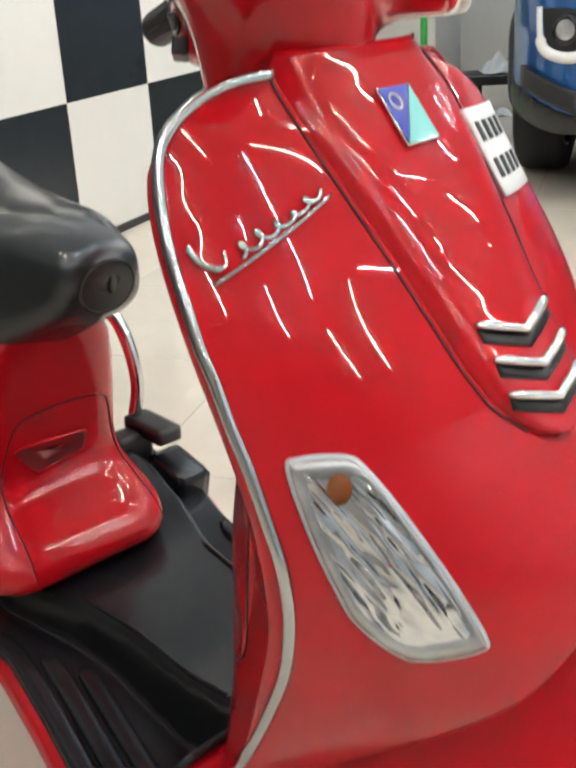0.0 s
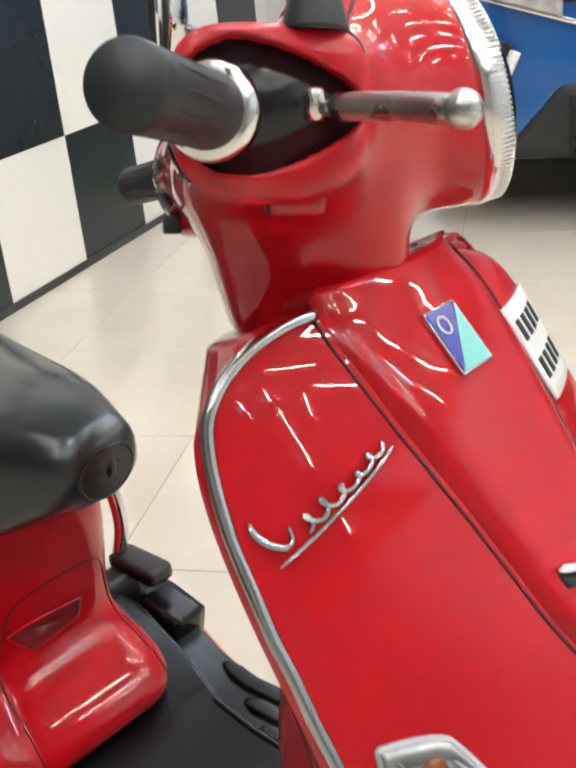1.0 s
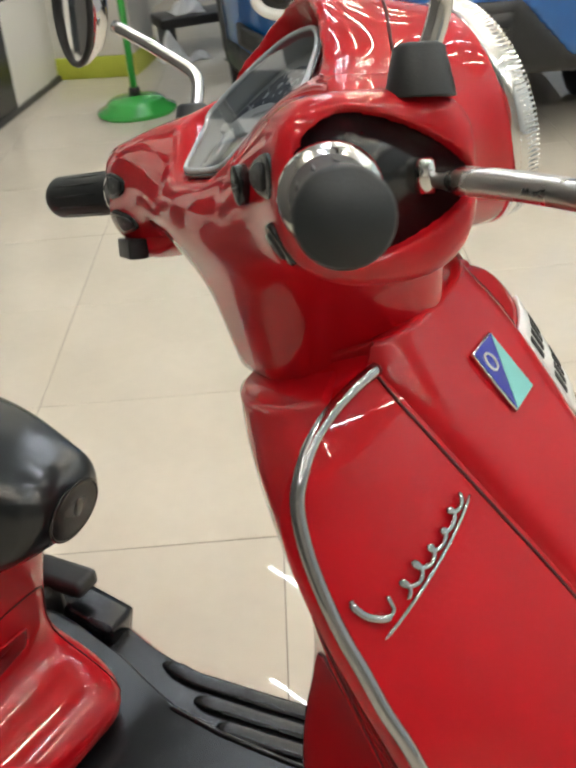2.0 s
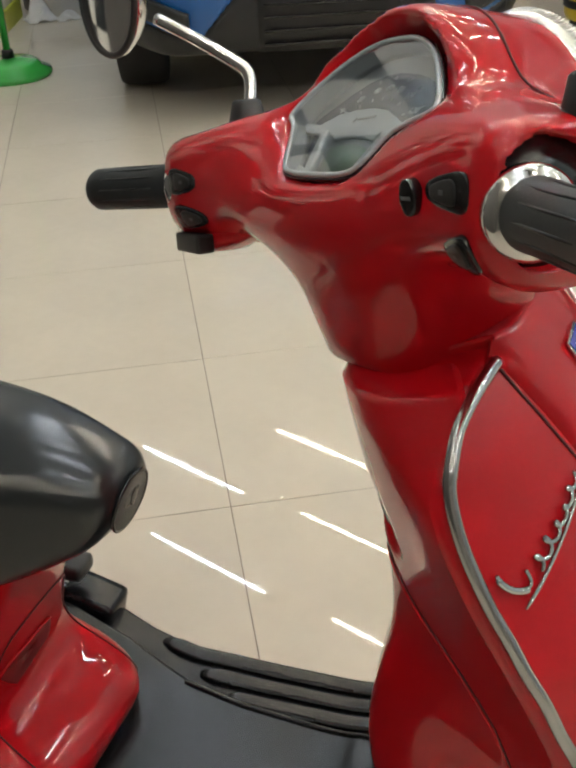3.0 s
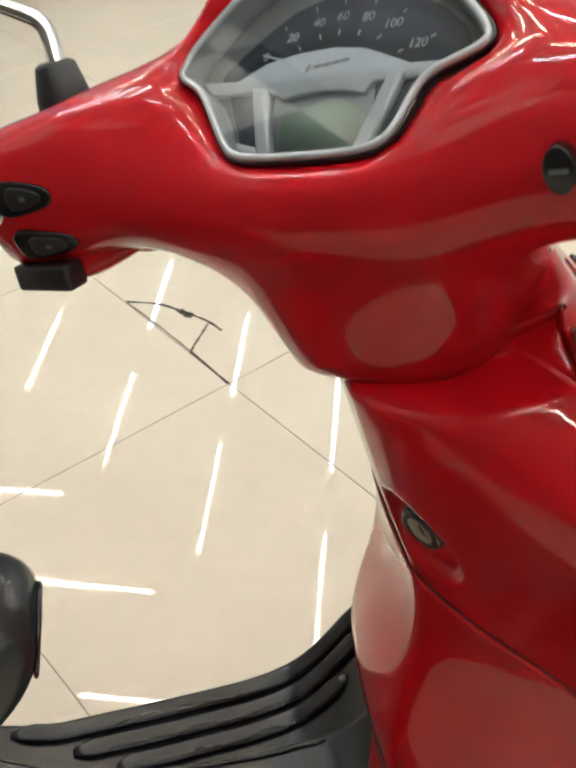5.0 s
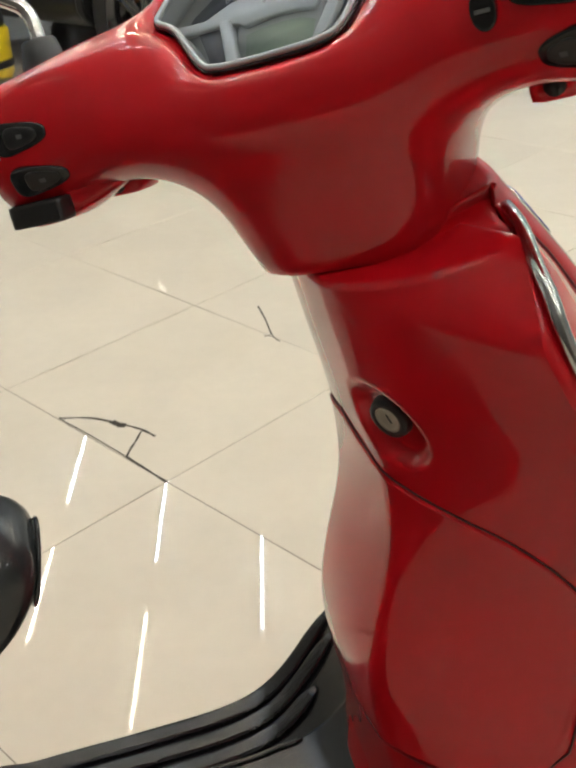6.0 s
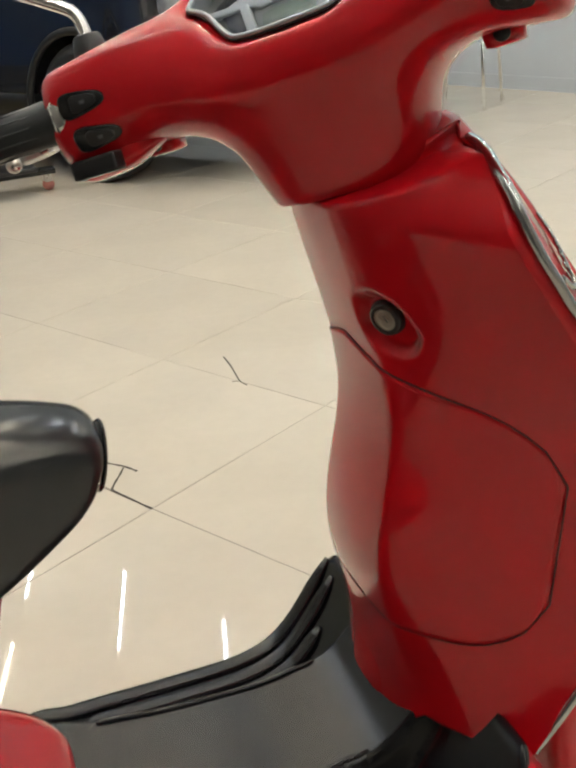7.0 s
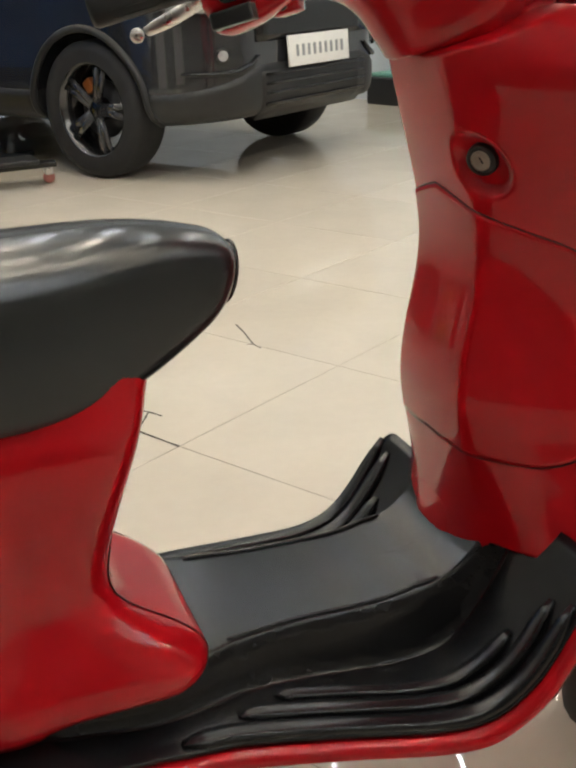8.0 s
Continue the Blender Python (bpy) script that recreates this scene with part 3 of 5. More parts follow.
def build_inner():
    def column(s, rim=False):
        """One line up the panel, from the floor board to the sloping deck."""
        top = 0.930
        for _ in range(40):
            w = float(np.interp(top, INNER_S[:, 0], INNER_S[:, 1]))
            top = 0.6 * top + 0.4 * min(0.944, 0.900 + 0.42 * (inner_x(w * math.sin(s * math.pi / 2), top) + 0.283))
        out = []
        for z in np.linspace(0.335 + 0.055 * min(1.0, max(0.0, (abs(s) - 0.14) / 0.2)), top, 190):
            y = float(np.interp(z, INNER_S[:, 0], INNER_S[:, 1])) * math.sin(s * math.pi / 2)
            c = 1.1 * curl(s)
            out.append(((inner_x(y, z) + key_dent(y, z) if not rim else float(np.interp(z, INNER_S[:, 0], INNER_EDGE))) - c, y - c, z))
        return out

    columns = [column(-1, True)] + [column(s) for s in np.linspace(-0.985, 0.985, 171)] + [column(1, True)]
    rows = [list(r) for r in zip(*columns)]
    # a sloping deck over the top, round the steering neck
    last = rows[-1]
    for k in (0.06, 0.3, 0.6, 0.98):
        rows.append([(x + (-0.215 - x) * k, y * (1 - k), z + (0.9286 - z) * k + (0.002 if k < 0.9 else 0)) for x, y, z in last])
    return part("inner_shield", sheet(rows[::-1], 0.004), RED, scooter, "red inner panel behind the leg shield")


inner_shield = build_inner()


# glove box door: its outline in (y, z) on the inner panel
def door_limits(y):
    a = abs(y) / 0.160
    high = 0.772 - 0.062 * a ** 1.25
    low = 0.488 + 0.010 * (1 - a)
    return low, high


def build_door():
    rows = []
    for v in np.linspace(0, 1, 50):
        row = []
        for s in np.linspace(-1, 1, 61):
            y = 0.162 * s
            low, high = door_limits(y)
            k = max(0.0, abs(s) - 0.74) / 0.26
            inset = 0.052 * (1 - math.sqrt(max(0.0, 1 - k * k)))
            z = low + inset + (high - low - 2 * inset) * v
            row.append(inner_point(y, z, 0.0016)[0])
        rows.append(row)
    return part("glove_box_door", sheet(rows[::-1], 0.003), RED, inner_shield, "rounded red glove box door")


build_door()
edge = []
for s in np.linspace(-1, 1, 41):
    y = 0.1635 * s
    k = max(0.0, abs(s) - 0.74) / 0.26
    inset = 0.052 * (1 - math.sqrt(max(0.0, 1 - k * k)))
    edge.append((y, door_limits(y)[1] - inset + 0.001, door_limits(y)[0] + inset - 0.001))
loop = [inner_point(y, hi, 0.0004)[0] for y, hi, lo in edge] + [inner_point(y, lo, 0.0004)[0] for y, hi, lo in edge[::-1]]
part("door_gap", tube(loop + loop[:1], 0.0009, 6, cap=False), RED_GAP, inner_shield)

# ignition lock in its oval pocket
KEY_STEEL = mat("worn_steel", (0.33, 0.30, 0.25), 0.45, metal=0.2, vary=0.15, scale=90)
p, n = inner_point(KEY_Y - 0.003, KEY_Z + 0.003, -0.0085)
pose_key = facing(p, n, (-0.5, 0.25, 0.85))
lock = part("ignition_lock", lathe([(0.0105, 0.0052), (0.0128, 0.0058), (0.0150, 0.0050), (0.0160, 0.0025), (0.0165, -0.002)], 32, pose_key, False), BLACK, inner_shield, "black ring of the ignition lock")
part("key_face", lathe([(0.0, 0.0036), (0.0070, 0.0036), (0.0084, 0.0044), (0.0090, 0.0050), (0.0106, 0.0050), (0.0112, 0.0)], 28, pose_key), KEY_STEEL, lock, "dull steel face of the lock")
part("key_slot", box(-0.0008, 0.0008, -0.0038, 0.0038, 0.0034, 0.0040, 0.0003, pose_key), BLACK, lock)


# ---- floorboard, mat, rear body, seat ----
def deck_z(x):
    """Height of the foot boards along the scooter."""
    return float(np.interp(x, DECK_X, DECK_Z))


DECK_X = np.linspace(-0.82, -0.15, 200)
DECK_Z = np.interp(DECK_X, (-0.80, -0.72, -0.64, -0.58, -0.50, -0.34, -0.29, -0.25, -0.22, -0.195, -0.17, -0.15), (0.345, 0.335, 0.312, 0.300, 0.291, 0.268, 0.270, 0.298, 0.340, 0.388, 0.432, 0.466))
for _ in range(60):
    DECK_Z[1:-1] = (DECK_Z[:-2] + 2 * DECK_Z[1:-1] + DECK_Z[2:]) / 4


def deck_half(x):
    return float(np.interp(x, (-0.80, -0.70, -0.62, -0.55, -0.45, -0.30, -0.24, -0.195, -0.16), (0.195, 0.20, 0.185, 0.180, 0.195, 0.222, 0.230, 0.230, 0.222)))


def hump(x, y):
    edge_ = np.interp(x, (-0.70, -0.62, -0.52, -0.45), (0.150, 0.140, 0.108, 0.100))
    k = np.clip((edge_ - abs(y)) / 0.020, 0, 1)
    return float((k * k * (3 - 2 * k)) * np.interp(x, (-0.80, -0.55, -0.30, -0.22, -0.17), (0.045, 0.048, 0.074, 0.050, 0.0)))


def deck(x, y, up=0.0):
    return Vector((x, y, deck_z(x) + hump(x, y) + up))


def mat_x(u, s):
    """The mat runs up under the panel and ends in rounded corners."""
    last = (-0.174 if s < 0 else -0.192) - 0.020 * max(0.0, (abs(s) - 0.86) / 0.14) ** 2
    return -0.80 + u * (last + 0.80)


mat_rows = [[deck(mat_x(u, s), deck_half(mat_x(u, s)) * s) for s in np.linspace(-1, 1, 121)] for u in np.linspace(0, 1, 84)]
floor_board = part("floor_board", sheet(list(reversed([[Vector((x, (deck_half(x) + 0.014) * s, deck_z(x) - 0.009 - 0.012 * (abs(s) > 0.99))) for x, s in ((-0.80 + u * (0.624 if s < 0 else 0.592), s) for s in np.linspace(-1, 1, 41))] for u in np.linspace(0, 1, 80)])), 0.018), RED, scooter, "red steel floor board edge")
rubber_mat = part("floor_mat", sheet(mat_rows[::-1], 0.006), MAT_RUBBER, scooter, "dark grey ribbed rubber floor mat")
for sign in (-1, 1):
    for k, (inset, x0, x1) in enumerate(((0.012, -0.60, -0.20), (0.040, -0.535, -0.205), (0.068, -0.49, -0.235))):
        path = []
        for x in np.linspace(x0, x1, 36):
            y = sign * (deck_half(x) - inset - (0.02 if x < -0.55 and k else 0) * min(1, (-0.55 - x) / 0.05))
            path.append(deck(x, y, 0.001))
        part("rib", tube(path, [0.004, 0.009] + [0.0115] * 32 + [0.009, 0.004], 16, flat=0.58, boxy=3.6), MAT_RUBBER, rubber_mat)


for sign in (-1, 1):
    lip = [deck(x, sign * (float(np.interp(x, (-0.52, -0.45), (0.108, 0.100))) - 0.024), 0.0006) for x in np.linspace(-0.525, -0.275, 30)]
    part("mat_lip", tube(lip, [0.0015] + [0.0030] * 28 + [0.0015], 8), MAT_RUBBER, rubber_mat)


BODY = np.array([  # height, x of the front, half width, corner radius
    (0.200, -0.605, 0.112, 0.055), (0.300, -0.575, 0.120, 0.058), (0.345, -0.560, 0.124, 0.058), (0.362, -0.555, 0.125, 0.058), (0.380, -0.556, 0.125, 0.058),
    (0.394, -0.565, 0.123, 0.057), (0.408, -0.580, 0.119, 0.055), (0.422, -0.600, 0.113, 0.052), (0.437, -0.623, 0.107, 0.049), (0.452, -0.636, 0.104, 0.047), (0.470, -0.640, 0.103, 0.046),
    (0.500, -0.635, 0.103, 0.045), (0.550, -0.619, 0.103, 0.044), (0.590, -0.604, 0.101, 0.044), (0.620, -0.594, 0.096, 0.044), (0.650, -0.584, 0.080, 0.042), (0.760, -0.55, 0.060, 0.040)])
BODY_S = blur_table(BODY, 280, 6)


def body_field(p):
    front, half, r = (np.interp(p[..., 2], BODY_S[:, 0], BODY_S[:, k]) for k in (1, 2, 3))
    a = np.abs(p[..., 0] + 1.0) - (front + 1.0 - r)
    b = np.abs(p[..., 1] - np.interp(p[..., 2], (0.36, 0.46, 0.50, 0.60), (-0.050, -0.037, -0.038, -0.048))) - (half - r)
    f = np.hypot(np.maximum(a, 0), np.maximum(b, 0)) + np.minimum(np.maximum(a, b), 0) - r
    f = smax(f, 0.358 - p[..., 2], 0.016)
    sym = np.stack([p[..., 0], np.abs(p[..., 1] + 0.03), p[..., 2]], -1)
    f = smin(f, round_box(sym, (-0.95, 0, 0.325), (0.26, 0.118, 0.075), 0.06), 0.05)
    f = smin(f, ellipsoid(sym, (-1.17, 0.12, 0.49), (0.40, 0.125, 0.19)), 0.06)
    return smax(f, p[..., 2] - 0.672 + 0.10 * (p[..., 0] + 0.6), 0.02) * 0.6


rear_body = part("rear_body", skin(body_field, (-1.60, -0.33, 0.22), (-0.45, 0.27, 0.74), 0.0065, 5, 0.004, calm=3), RED, scooter, "glossy red rear bodywork below the seat")


REAR_Y = -0.03                # the saddle's middle line


def seat_field(p):
    x, y, z = p[..., 0], np.abs(p[..., 1] - REAR_Y), p[..., 2]
    half = eased(x, (-1.25, -1.0, -0.80, -0.70, -0.62, -0.585, -0.55, -0.52, -0.49), (0.13, 0.150, 0.130, 0.114, 0.095, 0.083, 0.068, 0.056, 0.043), 0.07)
    top = eased(x, (-1.25, -1.05, -0.90, -0.80, -0.70, -0.62, -0.56, -0.52, -0.49, -0.40), (0.835, 0.825, 0.793, 0.779, 0.776, 0.779, 0.778, 0.771, 0.761, 0.72), 0.09)
    low = eased(x, (-1.25, -0.80, -0.66, -0.60, -0.54, -0.515, -0.48), (0.665, 0.614, 0.609, 0.621, 0.647, 0.660, 0.685))
    mid, hz = (top + low) / 2, (top - low) / 2
    rise = np.clip((z - mid) / hz, -1.2, 1.2)
    side = (y - half * (1.0 - 0.07 * rise - 0.05 * rise ** 2)) * 0.95
    crown = (z - top + 0.24 * y * y / half) * 0.92
    f = smax(side, crown, 0.015)
    f = smax(f, (low + 0.024 - z - 0.20 * (half - y)) * 0.95, 0.020)
    f = smax(f, half_space(p, NOSE, NOSE_WAY), 0.030)
    return smax(f, -1.26 - x, 0.05)


NOSE, NOSE_WAY = (-0.485, REAR_Y, 0.718), (0.97, 0, -0.22)
seat = part("seat", skin(seat_field, (-1.30, -0.21, 0.54), (-0.46, 0.15, 0.86), 0.0065, 4, 0.005), VINYL, scooter, "black vinyl saddle")
nose_pose = facing(Vector(NOSE) - Vector(NOSE_WAY) * 0.0015, NOSE_WAY, (0, 0, 1))
nose_oval = [(0.031 * math.cos(t), 0.028 * math.sin(t)) for t in np.linspace(0, 2 * math.pi, 33)[:-1]]
nose_cap = part("nose_cap", slab(nose_oval, 0.003, nose_pose @ Matrix.Translation((0, 0, -0.0022)), 0.001), BLACK, seat, "oval black cap on the nose")
part("cap_rim", tube([nose_pose @ Vector((0.032 * math.cos(t), 0.029 * math.sin(t), -0.0005)) for t in np.linspace(0, 2 * math.pi, 41)], 0.0018, 8, cap=False), GLOSS_BLACK, nose_cap)
part("cap_notch", slab([(0.006 * math.cos(t), 0.010 * math.sin(t)) for t in np.linspace(0, 2 * math.pi, 25)[:-1]], 0.0012, nose_pose @ Matrix.Translation((0.004, 0.002, 0.0006)), 0.0005), GLOSS_BLACK, nose_cap)


def fender_field(p):
    f = ellipsoid(p, (0.045, 0, 0.355), (0.295, 0.098, 0.225))
    return smax(f, 0.20 - p[..., 2], 0.02)


# ---- steering: everything from here to the wheels turns with the bars ----
RAKE, LOCK = radians(19.0), radians(53.3)
AXIS = Vector((-math.sin(RAKE), 0, math.cos(RAKE)))
PIVOT = Vector((-0.236, 0, 0.95))
STEER = Matrix.Translation(PIVOT) @ Matrix.Rotation(LOCK, 4, AXIS) @ Matrix.Translation(-PIVOT)

UNSTEER = np.array(STEER.inverted())


def fender_turned(p):
    """The mudguard in its turned place, clear of the inner panel."""
    f = fender_field(p @ UNSTEER[:3, :3].T + UNSTEER[:3, 3])
    return smax(f, -0.118 - p[..., 0], 0.02)


fender = part("front_fender", skin(fender_turned, (-0.16, -0.32, 0.16), (0.34, 0.40, 0.66), 0.009, 2, 0.006), RED, scooter, "red front mudguard")


def wheel(m, name):
    turn = m @ Matrix.Rotation(radians(90), 4, "X")
    ring = [(0.150 + 0.045 * math.cos(a) + 0.02, 0.045 * math.sin(a)) for a in np.linspace(-math.pi, math.pi, 17)]
    tyre = part(name, lathe(ring, 48, turn), TYRE, scooter, "black road tyre")
    part("rim", lathe([(0.0, -0.03), (0.05, -0.03), (0.06, -0.012), (0.125, -0.02), (0.135, -0.03), (0.135, 0.03), (0.125, 0.02), (0.06, 0.012), (0.05, 0.03), (0.0, 0.03)], 40, turn), ALU, tyre)


low_front = STEER @ Vector((0.06, 0, 0.215))
wheel(Matrix.Translation((low_front.x, low_front.y, 0.215)) @ Matrix.Rotation(LOCK, 4, "Z"), "front_wheel")
wheel(Matrix.Translation((-1.25, 0, 0.215)), "rear_wheel")
part("steering_column", tube([PIVOT - AXIS * 0.62, PIVOT], 0.028, 16), BLACK, scooter)


# ---- handlebar cowl ----
CLU = [(0.0857, 0.0455), (0.0700, 0.0345), (0.0480, 0.0040), (0.0340, -0.0040), (0.0, -0.0055), (-0.0340, -0.0040), (-0.0480, 0.0040), (-0.0600, 0.0300), (-0.0857, 0.0435),
       (-0.0862, 0.0530), (-0.0735, 0.0690), (-0.0510, 0.0910), (-0.0240, 0.1060), (0.0, 0.1100), (0.0300, 0.1070), (0.0550, 0.0930), (0.0760, 0.0700), (0.0850, 0.0540)]
CLU_ORIGIN, CLU_UP, CLU_OUT = np.array([-0.312, 0, 1.0435]), np.array([0.6762, 0, 0.7367]), np.array([-0.7367, 0, 0.6762])


def arm_field(p):
    x, y, z = p[..., 0], np.abs(p[..., 1]), p[..., 2]
    cx = eased(y, (0, 0.10, 0.2), (-0.262, -0.272, -0.287))
    cz = eased(y, (0, 0.12, 0.2), (1.045, 1.039, 1.0255)) - np.interp(p[..., 1], (0.06, 0.21), (0, 0.004))
    rx = eased(y, (0, 0.10, 0.15, 0.2), (0.060, 0.056, 0.054, 0.054))
    rz = eased(y, (0, 0.12, 0.2), (0.052, 0.0475, 0.0470))
    n = np.where(z > cz, 4.0, 2.6)   # a crisp ridge above, a soft underside
    k = ((np.abs(x - cx) / (0.97 * rx)) ** n + (np.abs(z - cz) / (0.97 * rz)) ** n + 1e-9) ** (1 / n)
    return smax((k - 1) * 0.042, y - np.where(p[..., 1] > 0, 0.217, 0.208), 0.014)


def cowl_solid(p):
    q = np.stack([p[..., 0], np.abs(p[..., 1]), p[..., 2]], -1)
    hood = ellipsoid(q, (-0.232, 0, 1.060), (0.098, 0.094, 0.083))
    barrel = round_cone(q, (-0.236, 0, 1.054), (-0.10, 0, 1.067), 0.082, 0.0745)
    barrel = smax(barrel, half_space(q, (-0.128, 0, 1.066), (0.966, 0, 0.259)), 0.006)
    up = np.clip((q[..., 2] - 0.900) / 0.128, -0.3, 1.25)
    cx, rx, ry = -0.228 - 0.021 * up, 0.0610 + 0.0175 * up, 0.0660 + 0.0430 * up
    neck = ((np.abs(q[..., 0] - cx) / rx) ** 3.2 + (q[..., 1] / ry) ** 3.2 + 1e-9) ** (1 / 3.2)
    neck = smax((neck - 1) * 0.062, q[..., 2] - 1.06, 0.03)
    f = smin(hood, barrel, 0.03)
    f = smin(f, neck, 0.026)
    f = smin(f, arm_field(p), 0.045)
    return smax(f, half_space(q, (-0.236, 0, 0.913), (0.20, 0, -0.98)), 0.004)


def cowl_field(p):
    f = cowl_solid(p)
    q = p - CLU_ORIGIN
    height = q @ CLU_OUT
    flat = np.stack([q[..., 1], q @ CLU_UP], -1)
    edge = polygon_distance(flat, CLU)
    dip = ((np.abs(flat[..., 0]) / 0.135) ** 3 + (np.abs(flat[..., 1] - 0.012) / 0.052) ** 3 + 1e-9) ** (1 / 3)
    apron = smax((dip - 1) * 0.055, 0.0085 + 0.30 * np.maximum(0, np.abs(flat[..., 0]) - 0.070) - height, 0.014)
    f = smax(f, -apron, 0.034)
    collar = np.maximum(np.maximum(edge - 0.009, height - 0.0004), -0.030 - height)
    f = smin(f, collar, 0.012)
    f = np.maximum(f, -np.maximum(edge - 0.001, -0.024 - height))
    f = smax(f, -np.maximum(edge - 0.008, 0.0012 - height), 0.012)
    # the open ends of the two arms
    y = np.abs(p[..., 1])
    u = p[..., 0] + 0.300
    span = np.where(u > 0, 0.0655, 0.0335)
    n = np.where(u > 0, 1.45, 2.2)
    end = (np.abs(u) / span) ** n + (np.abs(p[..., 2] - np.where(p[..., 1] > 0, 1.025, 1.030)) / 0.0345) ** n
    return np.maximum(f, -np.maximum((end - 1) * 0.020, np.where(p[..., 1] > 0, 0.206, 0.197) - y))


cowl = part("handlebar_cowl", skin(cowl_field, (-0.36, -0.23, 0.89), (-0.09, 0.23, 1.16), 0.0034, 10, 0.0040, calm=26), RED, scooter, "glossy red handlebar cowl", STEER)


def head_part(name, data, material, label="", smooth=True):
    return part(name, data, material, cowl, label, STEER, smooth)


def clu_pose(depth=0.0):
    m = Matrix((Vector((0, 1, 0)), Vector(CLU_UP), Vector(CLU_OUT))).transposed().to_4x4()
    if m.determinant() < 0:
        m = Matrix((Vector((0, -1, 0)), Vector(CLU_UP), Vector(CLU_OUT))).transposed().to_4x4()
    m.translation = Vector(CLU_ORIGIN) + Vector(CLU_OUT) * depth
    return m


# in the cluster's own plane x runs towards the right-hand grip
MIRROR_X = -1 if (clu_pose().to_3x3() @ Vector((1, 0, 0))).y < 0 else 1
OUT = smooth_path([(MIRROR_X * y, v, 0) for y, v in CLU], 4, closed=True)
OUT2 = [(q.x, q.y) for q in OUT]
bezel = head_part("bezel", moved(tube([(x, y, 0.0015) for x, y in OUT2] + [(OUT2[0][0], OUT2[0][1], 0.0012)], 0.0021, 8, cap=False), clu_pose()), SILVER, "pale silver instrument rim")
head_part("gasket", moved(tube([(x * 1.025, 0.05 + (y - 0.05) * 1.035, -0.0005) for x, y in OUT2] + [(OUT2[0][0] * 1.025, 0.05 + (OUT2[0][1] - 0.05) * 1.035, -0.0005)], 0.0019, 6, cap=False), clu_pose()), GLOSS_BLACK)
head_part("instrument_tray", slab([(x * 0.995, y) for x, y in OUT2], 0.003, clu_pose(-0.0160)), PANEL_GREY, "grey instrument panel")
well = [[(x * k, 0.05 + (y - 0.05) * k, h) for x, y in OUT2] for k, h in ((0.992, 0.0014), (0.985, -0.001), (0.965, -0.009), (0.95, -0.0132))]
head_part("well_wall", moved(sheet(well, 0.0012, closed=True), clu_pose()), PANEL_GREY, "sloping grey wall of the instrument well")
POD_TOP = [(-0.080, 0.0475), (-0.066, 0.0462), (-0.0561, 0.0458), (-0.048, 0.0500), (-0.0388, 0.0546), (-0.0200, 0.0580), (0.0011, 0.0589), (0.0180, 0.0566), (0.0297, 0.0520), (0.0454, 0.0452), (0.060, 0.0446), (0.0815, 0.0475)]
POD_LOW = [(0.072, 0.0385), (0.055, 0.0375), (0.036, 0.0372), (0.0270, 0.0372), (0.0230, 0.0310), (0.0120, 0.0338), (0.0008, 0.0345), (-0.0120, 0.0342), (-0.0250, 0.0320), (-0.0310, 0.0362), (-0.046, 0.0378), (-0.058, 0.0378), (-0.072, 0.0392)]
DIAL_TOP = [(0.0755, 0.0510), (0.0715, 0.0615), (0.0560, 0.0755), (0.0420, 0.0825), (0.0256, 0.0875), (0.0011, 0.0904), (-0.0150, 0.0885), (-0.0284, 0.0842), (-0.0430, 0.0745), (-0.0550, 0.0640), (-0.0660, 0.0540), (-0.0690, 0.0490), (-0.0650, 0.0455)]
head_part("speed_dial", slab(DIAL_TOP + POD_TOP[2:-1], 0.002, clu_pose(-0.0125)), DIAL, "dark speedometer face")
head_part("display_pod", slab(POD_LOW + POD_TOP, 0.0042, clu_pose(-0.0125), 0.0012), SILVER, "pale silver pod over the display")
head_part("display_hood", slab([(-0.0305, 0.003), (0.0285, 0.003), (0.0270, 0.0375), (-0.0310, 0.0365)], 0.0018, clu_pose(-0.0128)), PANEL_GREY)
head_part("display", slab([(-0.0215, 0.0045), (0.0220, 0.0045), (0.0235, 0.0240), (0.0130, 0.0283), (0.0008, 0.0292), (-0.0120, 0.0288), (-0.0241, 0.0262)], 0.0014, clu_pose(-0.0117)), LCD, "grey-green digital display")
for sgn in (-1, 1):
    head_part("side_window", slab([(sgn * 0.0335, 0.003), (sgn * 0.0455, 0.006), (sgn * 0.0610, 0.0380), (sgn * 0.0420, 0.0380)], 0.002, clu_pose(-0.0128)), DIAL)
    head_part("divider", slab([(sgn * 0.0235, 0.001), (sgn * 0.0325, 0.001), (sgn * 0.0440, 0.0395), (sgn * 0.0355, 0.0385)], 0.0075, clu_pose(-0.0130), 0.0018), SILVER)
    head_part("sill_block", slab([(sgn * 0.0330, 0.0000), (sgn * 0.0455, 0.0035), (sgn * 0.0480, 0.0095), (sgn * 0.0350, 0.0060)], 0.006, clu_pose(-0.0130), 0.0012), SILVER)


def writing(text, size, at, material, name, parent):
    data = bpy.data.curves.new(name, "FONT")
    data.body, data.size, data.align_x, data.align_y, data.extrude, data.shear = text, size, "CENTER", "CENTER", 0.0002, 0.18
    ob = bpy.data.objects.new(name, data)
    scene.collection.objects.link(ob)
    me = bpy.data.meshes.new_from_object(ob.evaluated_get(bpy.context.evaluated_depsgraph_get()))
    bpy.data.objects.remove(ob)
    me.transform(at)
    me.materials.clear()
    me.materials.append(material)
    done = new(name, me)
    done.parent = parent
    return done


